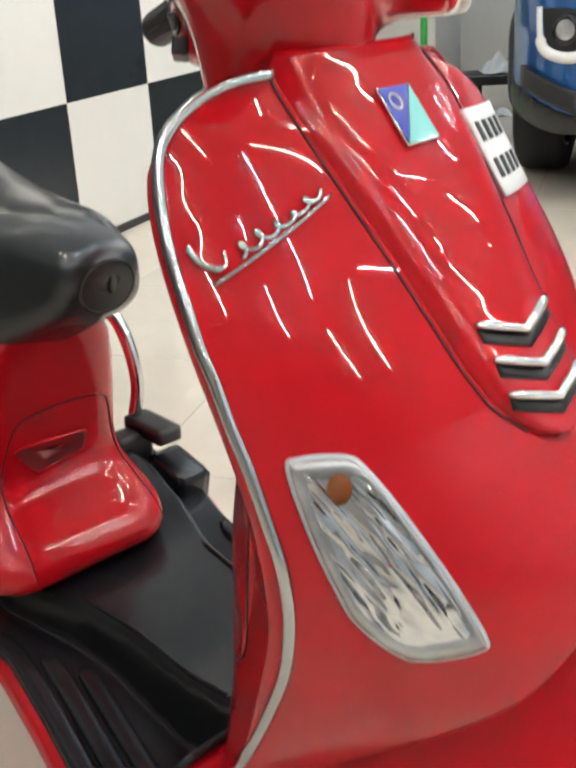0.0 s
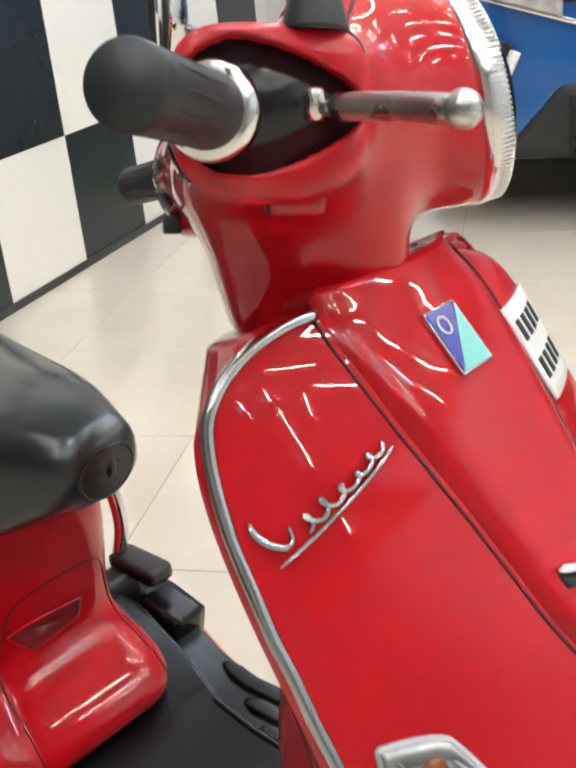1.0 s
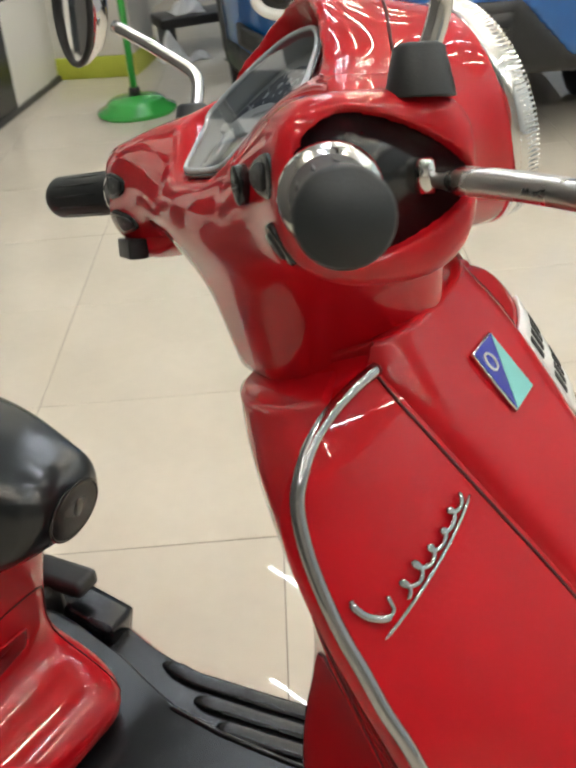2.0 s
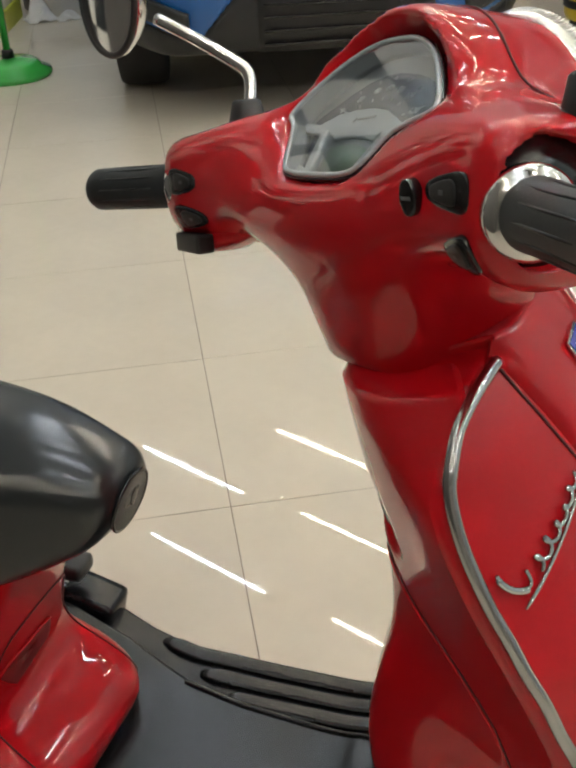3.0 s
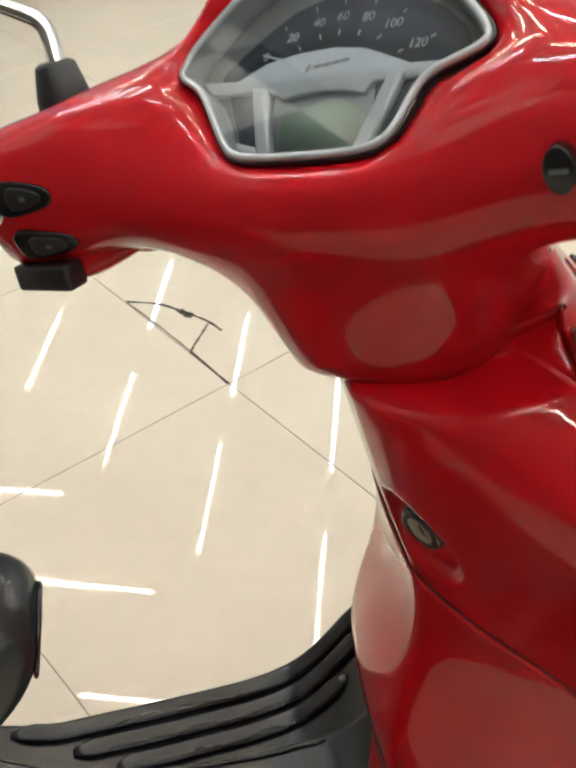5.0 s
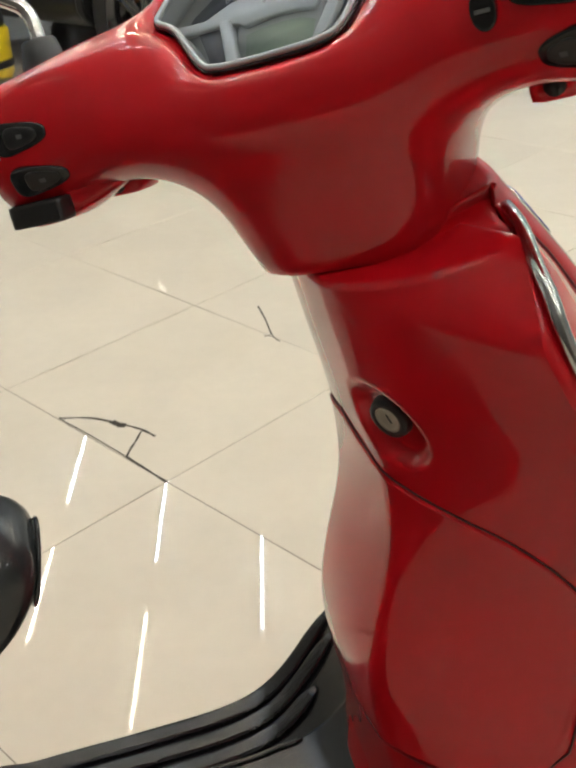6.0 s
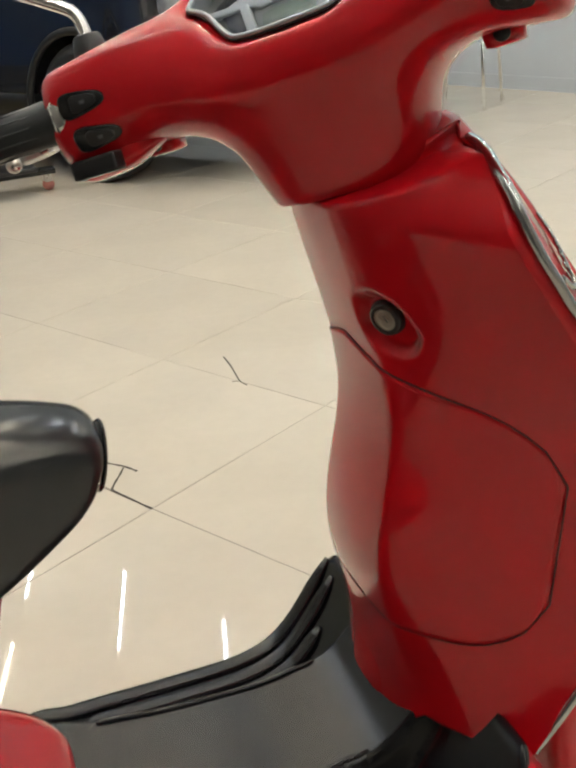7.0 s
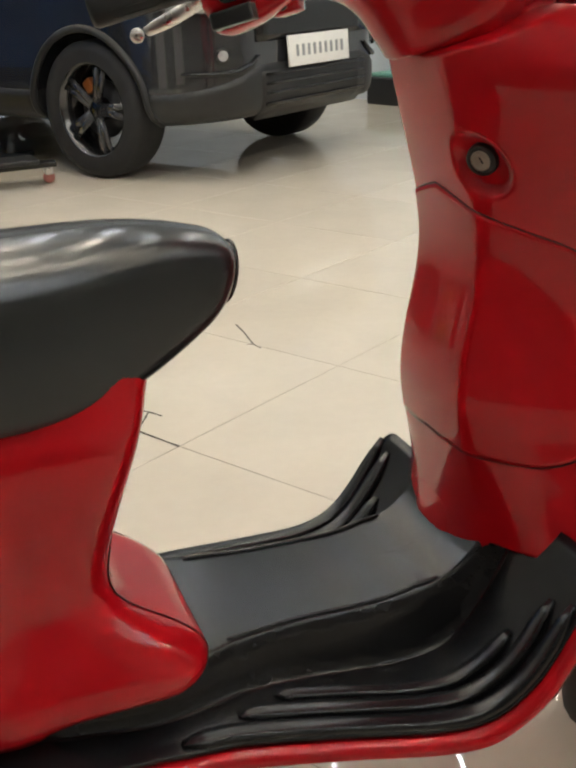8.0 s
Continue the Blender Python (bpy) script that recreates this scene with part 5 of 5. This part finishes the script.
# ---- cars and the rest of the showroom ----
def car(name, label, center, heading, paint, fog_white, plate_on):
    at = Matrix.Translation((center[0], center[1], 0)) @ Matrix.Rotation(radians(heading), 4, "Z")
    c = thing(name, label, "car", "parked cars", at)
    r_arch = 0.40

    def arches(p):
        y = np.abs(p[..., 1])
        d = np.minimum(np.hypot(p[..., 0], p[..., 2] - 0.34), np.hypot(p[..., 0] + 2.55, p[..., 2] - 0.34))
        return np.maximum(d - r_arch, 0.52 - y)

    def shape(p):
        q = np.stack([p[..., 0], np.abs(p[..., 1]), p[..., 2]], -1)
        nose = np.clip((q[..., 0] - 0.2) / 0.6, 0, 1)
        q2 = q.copy()
        q2[..., 1] = q[..., 1] + 0.26 * nose ** 2
        low = round_box(q2, (-1.27, 0, 0.66), (2.07, 0.88, 0.38), 0.13)
        bonnet = round_box(q2, (-1.2, 0, 0.92), (1.85, 0.83, 0.16), 0.12)
        cab = round_box(q - np.stack([-0.35 * (q[..., 2] - 1.3), 0 * q[..., 0], 0 * q[..., 0]], -1), (-1.85, 0, 1.32), (1.30, 0.76 , 0.36), 0.20)
        return smin(smin(low, bonnet, 0.06), cab, 0.12)

    def middle(p):
        return np.clip((0.50 - np.abs(p[..., 1])) / 0.20, 0, 1) * np.clip((p[..., 0] - 0.25) / 0.2, 0, 1)

    def lip(p):
        """Lower edge of the painted bumper."""
        if not fog_white:
            return 0.42 + 0.0 * p[..., 0]
        return 0.335 + 0.30 * np.clip(np.abs(p[..., 1]) - 0.50, 0, 0.3) + 0.22 * middle(p)

    def upper(p):
        f = np.maximum(shape(p), -arches(p))
        return smax(f, lip(p) - p[..., 2], 0.02)

    def lower(p):
        f = np.maximum(shape(p) - 0.012, -arches(p) - 0.0)
        chin = np.clip((0.80 - np.abs(p[..., 1])) / 0.35, 0, 1) * np.clip((p[..., 0] - 0.35) / 0.15, 0, 1)
        f = smax(f, p[..., 2] - lip(p) - 0.02 - (0.0 if fog_white else 0.12) * chin, 0.02)
        return smax(f, (0.22 if fog_white else 0.25) - p[..., 2] + 0.06 * np.clip((p[..., 0] - 0.3) / 0.5, 0, 1), 0.03)

    body = part("body", skin(upper, (-3.45, -0.95, 0.30), (0.88, 0.95, 1.74), 0.026, 6, 0.014), paint, c)
    part("cladding", skin(lower, (-3.45, -0.95, 0.18), (0.90, 0.95, 0.74), 0.026, 6), CLADDING, c, "dark plastic lower cladding")
    for x in (0.0, -2.55):
        for s in (-1, 1):
            m = Matrix.Translation((x, s * 0.755, 0.345)) @ Matrix.Rotation(radians(90), 4, "X")
            tyre = part("tyre", lathe([(0.235, -0.10), (0.29, -0.112), (0.33, -0.105), (0.343, -0.08), (0.345, 0.0), (0.343, 0.08), (0.33, 0.105), (0.29, 0.112), (0.235, 0.10)], 48, m, False), TYRE, c)
            out = -1 if s > 0 else 1
            part("rim", lathe([(0.238, -0.10), (0.225, -0.095), (0.215, 0.0), (0.225, 0.095), (0.238, 0.10)], 40, m, False), DARK_ALLOY, tyre)
            part("hub", lathe([(0.0, 0.07 * out), (0.05, 0.068 * out), (0.06, 0.05 * out), (0.06, 0.0)], 20, m), GLOSS_BLACK, tyre)
            part("brake_disc", lathe([(0.0, 0.0), (0.15, 0.0), (0.15, 0.01 * out), (0.0, 0.01 * out)], 32, m), BLACK, tyre)
            part("caliper", box(-0.03, 0.03, 0.10, 0.17, 0.012 * out - 0.02, 0.012 * out + 0.02, 0.008, m @ Matrix.Rotation(0.6, 4, "Z")), ORANGE, tyre)
            for k in range(5):
                for off in (-0.17, 0.17):
                    a = 2 * math.pi * k / 5 + off
                    part("spoke", tube([(0.04 * math.cos(a), 0.04 * math.sin(a), 0.06 * out), (0.225 * math.cos(a - off * 0.3), 0.225 * math.sin(a - off * 0.3), 0.075 * out)], [0.024, 0.018], 8, flat=0.6), SPOKE, tyre).data.transform(m)

    for x in (0.0, -2.55):
        for s in (-1, 1):
            arc = [march(shape, (x + 0.405 * math.cos(a), s * 1.5, 0.34 + 0.405 * math.sin(a)), (0, -s, 0), 1.4)[0] for a in np.linspace(radians(-8), radians(188), 33)]
            part("arch_trim", tube(arc, 0.020, 8), CLADDING, c, "dark wheel arch trim")

    def front(y, z):
        q, n_ = march(shape, (1.6, y, z), (-1, 0, 0), 2.0)
        return q, n_

    def patch(nm, y0, y1, z0, z1, out, depth, material, lab="", slope=0.0):
        rows = [[(lambda w: w[0] + w[1] * out)(front(y, z + slope * (abs(y) - abs(y0)))) for y in np.linspace(y0, y1, 12)] for z in np.linspace(z0, z1, 6)]
        return part(nm, sheet(rows, depth), material, c, lab)

    if fog_white:
        patch("grille", -0.36, 0.36, 0.86, 0.98, 0.012, 0.03, GLOSS_BLACK, "gloss black front grille")
        patch("air_intake", -0.27, 0.27, 0.30, 0.53, 0.020, 0.03, BLACK, "black lower air intake")
        for k in range(4):
            patch("intake_slat", -0.25, 0.25, 0.335 + 0.045 * k, 0.343 + 0.045 * k, 0.034, 0.010, GLOSS_BLACK)
    else:
        patch("grille", -0.48, 0.48, 0.66, 0.84, 0.012, 0.03, GLOSS_BLACK, "gloss black front grille")
        patch("air_intake", -0.46, 0.46, 0.30, 0.52, 0.020, 0.03, BLACK, "black lower air intake")
        for k in range(4):
            patch("intake_slat", -0.44, 0.44, 0.365 + 0.045 * k, 0.378 + 0.045 * k, 0.034, 0.012, GLOSS_BLACK)
    for s in (-1, 1):
        if fog_white:
            patch("headlamp", s * 0.30, s * 0.60, 0.815, 0.93, 0.012, 0.03, LAMP_GREY, "clear car headlamp", 0.32)
            patch("lamp_cover", s * 0.30, s * 0.60, 0.810, 0.935, 0.022, 0.006, GLASS, "", 0.32)
            rail = [front(s * y_, 0.805 + 0.32 * (y_ - 0.30))[0] + Vector((0.016, 0, 0)) for y_ in np.linspace(0.14, 0.61, 14)]
            part("lamp_strip", tube(rail, 0.012, 8), CHROME, c, "chrome strip below the headlamp")
            patch("corner_intake", s * 0.53, s * 0.76, 0.375, 0.455, 0.008, 0.02, CLADDING, "dark insert in the bumper corner", 0.36)
            q, n_ = front(s * 0.585, 0.673)
            m = facing(q + Vector((0.012, 0, 0)), Vector((1.0, s * 0.30, 0.0)))
        else:
            patch("headlamp", s * 0.50, s * 0.80, 0.78, 0.90, 0.014, 0.03, LAMP_GREY, "clear car headlamp", 0.12)
            patch("lamp_cover", s * 0.50, s * 0.80, 0.775, 0.905, 0.022, 0.006, GLASS, "", 0.12)
            q, n_ = front(s * 0.66, 0.60)
            m = facing(q, n_)
        if fog_white:
            recess = [(-0.10, 0.085), (-0.085, -0.045), (-0.02, -0.075), (0.05, -0.065), (0.12, 0.03), (0.10, 0.06), (0.0, 0.085)]
            part("fog_recess", slab([(-s * a_, b_) for a_, b_ in (recess if s < 0 else recess[::-1])], 0.012, m, 0.004), BLACK, c, "dark recess of the fog lamp")
            line = smooth_path([(-s * a_, b_, 0.014) for a_, b_ in ((-0.112, 0.092), (-0.108, 0.02), (-0.092, -0.055), (-0.03, -0.088), (0.05, -0.085), (0.10, -0.03), (0.128, 0.03))], 5)
            part("fog_surround", moved(tube(line, [0.012] * 8 + [0.022] * (len(line) - 8), 10, flat=0.7), m), WHITE_PLASTIC, c, "white bracket round the fog lamp")
        fog = 0.054 if fog_white else 0.036
        part("fog_lamp", lathe([(0.0, 0.020), (fog * 0.6, 0.019), (fog * 0.95, 0.015), (fog, 0.0)], 28, m @ Matrix.Translation((0, 0.01, 0.004))), LAMP_GREY, c, "round fog lamp")
        part("fog_bezel", lathe([(fog, 0.018), (fog * 1.08, 0.014), (fog * 1.12, 0.0)], 28, m @ Matrix.Translation((0, 0.01, 0.004))), GLOSS_BLACK, c)
        if not fog_white:
            part("bumper_blade", tube([front(s * y_, z_)[0] + front(s * y_, z_)[1] * 0.010 for y_, z_ in ((0.78, 0.53), (0.70, 0.525), (0.60, 0.53), (0.52, 0.56), (0.47, 0.60))], [0.006, 0.014, 0.016, 0.012, 0.006], 10), GLOSS_BLACK, c, "gloss black bumper blade")
        q, n_ = march(shape, (0.15, s * 1.6, 1.12), (0, -s, 0), 2.0)
        part("side_mirror", box(-0.62, -0.42, s * 0.92 - 0.09, s * 0.92 + 0.09, 1.02, 1.16, 0.04), paint, c)
    glass = [[(lambda w: w[0] + w[1] * 0.006)(march(shape, (0.8, y, z + 0.25), (-1, 0, -0.25), 3.0)) for y in np.linspace(-0.62, 0.62, 10)] for z in np.linspace(1.14, 1.52, 6)]
    part("windscreen", sheet(glass, 0.01), CAR_GLASS, c)
    if plate_on:
        q, n_ = front(0.0, 0.60)
        m = facing(q, Vector((1, 0, 0.05)))
        pl_ = part("number_plate", slab([(-0.27, -0.075), (0.27, -0.075), (0.27, 0.075), (-0.27, 0.075)], 0.012, m @ Matrix.Translation((0, 0, 0.03)), 0.004), WHITE_PLASTIC, c, "white plate with dark bars")
        for k in range(9):
            part("bar", box(-0.210 + 0.05 * k, -0.188 + 0.05 * k, -0.028, 0.028, 0.042, 0.0435, 0, m), GREY_INK, pl_, smooth=False)
    return c


car("blue_suv", "blue compact suv with white-ringed fog lamps", (-1.73, 3.90), -64, BLUE_CAR, True, False)
car("black_suv", "black suv with dark spoked wheels and white plate", (0.93, 4.90), -57.5, BLACK_CAR, False, True)


def stand_fan(x, y):
    f = thing("fan_stand", "green enamelled round stand of a pedestal fan", "fan stand", at=Matrix.Translation((x, y, 0)))
    part("base", lathe([(0.0, 0.0), (0.195, 0.0), (0.20, 0.012), (0.195, 0.025), (0.15, 0.045), (0.145, 0.060), (0.12, 0.075), (0.04, 0.085), (0.0, 0.085)], 48), GREEN, f)
    part("collar", lathe([(0.030, 0.084), (0.028, 0.12), (0.024, 0.125), (0.0, 0.125)], 24), BLACK, f)
    part("pole", tube([(0, 0, 0.12), (0, 0, 1.15)], 0.018, 16), GREEN, f)


stand_fan(-3.12, 3.52)


def vacuum(x, y):
    v = thing("canister_vacuum", "yellow and black canister vacuum cleaner", "vacuum cleaner", at=Matrix.Translation((x, y, 0)))
    part("tank", lathe([(0.0, 0.04), (0.15, 0.04), (0.165, 0.07), (0.168, 0.28), (0.15, 0.30), (0.0, 0.30)], 36), YELLOW, v)
    part("band", lathe([(0.166, 0.10), (0.173, 0.105), (0.173, 0.135), (0.166, 0.14)], 36), BLACK, v)
    part("motor_head", lathe([(0.15, 0.30), (0.155, 0.33), (0.13, 0.40), (0.06, 0.43), (0.0, 0.43)], 36), BLACK, v)
    part("hose", tube(smooth_path([(0.10, 0.0, 0.36), (0.24, 0.05, 0.40), (0.32, 0.12, 0.22), (0.36, 0.20, 0.04), (0.55, 0.25, 0.03)], 6), 0.02, 12), RUBBER, v)
    for a in (0.6, 2.2, 3.9, 5.4):
        part("caster", lathe([(0.0, -0.014), (0.026, -0.012), (0.028, 0.0), (0.026, 0.012), (0.0, 0.014)], 16, Matrix.Translation((0.13 * math.cos(a), 0.13 * math.sin(a), 0.028)) @ Matrix.Rotation(radians(90), 4, "X")), BLACK, v)


vacuum(-0.55, 5.05)


def creeper(x, y, turn):
    t = thing("trolley", "low dark steel trolley with small pinkish casters", "trolley", at=Matrix.Translation((x, y, 0)) @ Matrix.Rotation(radians(turn), 4, "Z"))
    part("bar", box(-0.30, 0.30, -0.035, 0.035, 0.085, 0.115, 0.006), GLOSS_BLACK, t)
    part("deck", box(-0.20, 0.20, -0.10, 0.10, 0.115, 0.140, 0.008), BLACK, t)
    for sx in (-0.26, 0.26):
        part("fork", box(sx - 0.02, sx + 0.02, -0.02, 0.02, 0.045, 0.090, 0.004), ALU, t)
        part("caster", lathe([(0.0, -0.012), (0.028, -0.011), (0.031, 0.0), (0.028, 0.011), (0.0, 0.012)], 20, Matrix.Translation((sx, 0, 0.031)) @ Matrix.Rotation(radians(90), 4, "X")), mat("pink_rubber", (0.42, 0.16, 0.14), 0.6, vary=0.1), t)


creeper(-0.30, 4.42, 5)


def stool(x, y, turn):
    c = thing("stool", "stool with a round blue seat on chrome legs", "stool", at=Matrix.Translation((x, y, 0)) @ Matrix.Rotation(radians(turn), 4, "Z"))
    part("seat", lathe([(0.0, 0.43), (0.16, 0.43), (0.18, 0.44), (0.185, 0.455), (0.17, 0.468), (0.0, 0.470)], 36), SEAT_BLUE, c)
    for sx in (-1, 1):
        for sy in (-1, 1):
            part("leg", tube([(sx * 0.125, sy * 0.125, 0.432), (sx * 0.17, sy * 0.17, 0.40), (sx * 0.19, sy * 0.19, 0.0)], 0.011, 12), CHROME, c)
    return c


stool(2.72, 5.16, -47)
crate = thing("crate", "dark crate with a pale green lid", "crate", at=Matrix.Translation((2.95, 6.35, 0)) @ Matrix.Rotation(ROOM, 4, "Z"))
part("tub", box(-0.22, 0.22, -0.15, 0.15, 0.0, 0.20, 0.015), BLACK, crate)
part("lid", box(-0.18, 0.05, -0.14, 0.14, 0.20, 0.23, 0.01), mat("green_lid", (0.20, 0.45, 0.36), 0.5, vary=0.1), crate)
part("red_cap", box(0.08, 0.18, -0.10, 0.0, 0.20, 0.26, 0.015), mat("red_plastic", (0.45, 0.03, 0.03), 0.5, vary=0.1), crate)

pillar = thing("pillar", "pale square pillar with a yellow-green foot band", "pillar", at=Matrix.Translation((-3.95, 4.35, 0)) @ Matrix.Rotation(ROOM, 4, "Z"))
part("shaft", box(-0.25, 0.25, -0.25, 0.25, 0.12, CEILING - 0.002, 0.01), PLASTER_WARM, pillar)
part("foot_band", box(-0.256, 0.256, -0.256, 0.256, 0.0, 0.12, 0.008), mat("lime_paint", (0.50, 0.55, 0.06), 0.4, vary=0.1), pillar)

cable = thing("power_cable", "thin black power cable lying in loops", "cable", at=Matrix.Translation((-2.95, 4.55, 0)))
part("cord", tube(smooth_path([(-0.35, 0.1, 0.006), (-0.15, -0.05, 0.006), (0.05, 0.08, 0.006), (0.2, -0.03, 0.008), (0.1, -0.12, 0.012), (-0.05, -0.02, 0.014), (0.12, 0.06, 0.012), (0.35, -0.02, 0.006), (0.42, -0.1, 0.006)], 8), 0.006, 8), BLACK, cable)

BENCH = Matrix.Translation((-3.58, 5.06, 0)) @ Matrix.Rotation(radians(48), 4, "Z")
bench = thing("low_bench", "low dark work bench with pale cloths on it", "bench", at=BENCH)
part("top", box(-0.40, 0.40, -0.16, 0.16, 0.16, 0.22, 0.012), BLACK, bench)
for sx in (-0.34, 0.34):
    part("support", box(sx - 0.03, sx + 0.03, -0.13, 0.13, 0.0, 0.16, 0.006), BLACK, bench)


def cloth(x, y, z, w, h, seed):
    """A crumpled heap of cloth."""
    rng = random.Random(seed)
    waves = [(rng.uniform(-1, 1), rng.uniform(-1, 1), rng.uniform(0, 6.3)) for _ in range(5)]
    rows = []
    for j in range(26):
        row = []
        for i in range(26):
            u, v = i / 12.5 - 1, j / 12.5 - 1
            r = math.hypot(u, v)
            fold = sum(math.sin(7 * (a * u + b * v) + c) for a, b, c in waves) / 5
            up = max(0.0, 1 - r) ** 0.8 * (1 + 0.7 * fold) + 0.06 * (1 + fold)
            row.append((w * u * (1 + 0.16 * fold), 0.8 * w * v * (1 - 0.14 * fold), max(0.004, h * up)))
        rows.append(row)
    at = BENCH @ Matrix.Translation((x, y, z))
    heap = part("cloth", sheet(rows, 0.003), CLOTH, None, "", at)
    return tagged(heap, "crumpled white cloth " + ("on the low dark bench" if z > 0.1 else "lying on the floor by the bench"), "cloth", "white cloths")


CLOTH = mat("white_cotton", (0.72, 0.72, 0.71), 0.9, vary=0.08, scale=14, bump=0.3, bump_scale=400)
cloth(-0.20, -0.02, 0.221, 0.10, 0.10, 3)
cloth(-0.38, -0.27, 0.001, 0.085, 0.13, 8)
cloth(-0.23, -0.34, 0.001, 0.07, 0.05, 5)


# ---- floor tiles and wall panels ----
def lay_tiles():
    ct, st = math.cos(TILE_TURN), math.sin(TILE_TURN)
    base = room((A0 + A1) / 2, (B0 + B1) / 2)
    m = Matrix.Rotation(ROOM, 4, "Z")
    floor = tagged(part("floor", box(A0 - 0.2, A1 + 0.2, B0 - 0.2, B1 + 0.2, -0.12, -0.0012), GROUT, None, "", m, smooth=False), "cream polished tile floor with thin dark joints", "floor", kind="structure")
    cross = Vector((-0.276, 1.095, 0))      # one crossing of the joints
    e1, e2 = Vector((ct, st, 0)), Vector((-st, ct, 0))
    g = 0.0011
    h = 0.3 - g
    c = 0.0006
    verts = [(x, y, z) for z, k in ((-0.008, h), (-c, h), (0.0, h - c)) for x, y in ((-k, -k), (k, -k), (k, k), (-k, k))]
    faces = [(8, 9, 10, 11)] + [(a + i, a + (i + 1) % 4, a + 4 + (i + 1) % 4, a + 4 + i) for a in (0, 4) for i in range(4)]
    one = mesh_of("tile", verts, faces, False)
    one.materials.append(TILE)
    spots = []
    for i in range(-22, 23):
        for j in range(-22, 23):
            p = cross + e1 * (0.6 * (i + 0.5)) + e2 * (0.6 * (j + 0.5))
            a, b = p.dot(EX), p.dot(EY)
            if A0 - 0.35 < a < A1 + 0.35 and B0 - 0.35 < b < B1 + 0.35:
                spots.append((((p - Vector((-0.4, 1.8, 0))).length), p))
    spots.sort(key=lambda q: q[0])
    rest = []
    for n, (far, p) in enumerate(spots):
        if n < 290:
            ob = new("tile", one)
            ob.parent = floor
            ob.matrix_world = Matrix.Translation(p) @ Matrix.Rotation(TILE_TURN, 4, "Z")
        else:
            rest.append(moved((verts, faces), Matrix.Translation(p) @ Matrix.Rotation(TILE_TURN, 4, "Z")))
    tagged(part("far_tiles", join(*rest), TILE, floor, smooth=False), kind="stuff")
    return floor


floor = lay_tiles()


def crack(points, width):
    """A thin dark broken line in the glaze, just over the tiles."""
    path_ = smooth_path([(x, y, 0.0004) for x, y in points], 5)
    left, right = [], []
    for k, q in enumerate(path_):
        d = (path_[min(k + 1, len(path_) - 1)] - path_[max(k - 1, 0)]).normalized()
        w = width * (0.6 + 0.8 * random.random())
        left.append(q + Vector((-d.y, d.x, 0)) * w)
        right.append(q - Vector((-d.y, d.x, 0)) * w)
    part("crack", sheet([left, right], 0.0003), CRACK, floor, smooth=False)


crack([(-0.277, 1.094), (-0.312, 1.160), (-0.341, 1.216)], 0.0030)
crack([(-0.341, 1.216), (-0.397, 1.316), (-0.465, 1.430)], 0.0014)
crack([(-0.465, 1.430), (-0.397, 1.406), (-0.346, 1.365), (-0.296, 1.317), (-0.270, 1.276)], 0.0030)
crack([(-0.341, 1.216), (-0.328, 1.245), (-0.313, 1.272), (-0.296, 1.307)], 0.0024)
crack([(0.107, 1.842), (0.105, 1.757), (0.097, 1.655), (0.106, 1.617)], 0.0022)
crack([(0.097, 1.655), (0.077, 1.658)], 0.0018)
crack([(-0.352, 1.372), (-0.338, 1.352), (-0.325, 1.345)], 0.0075)


def lay_panels():
    side = 0.537
    start = 2.95 - 0.012
    m0 = Matrix.Rotation(ROOM, 4, "Z")
    whole = mesh_of("panel", *box(-0.012, 0.0, 0.0008, side - 0.0008, 0.0008, side - 0.0008, 0.001), False)
    meshes = []
    for material in (PANEL_WHITE, PANEL_BLACK):
        me = whole.copy()
        me.materials.append(material)
        meshes.append(me)
    for i in range(-3, 4):
        for j in range(0, 8):
            z = j * side
            if z + side > CEILING + 0.3 or start + (i + 1) * side > 5.2 or start + i * side < B0:
                continue
            ob = new("panel", meshes[(i + j + 1) % 2])
            ob.parent = wall_w
            ob.matrix_world = m0 @ Matrix.Translation((A0, start + i * side, z))


lay_panels()
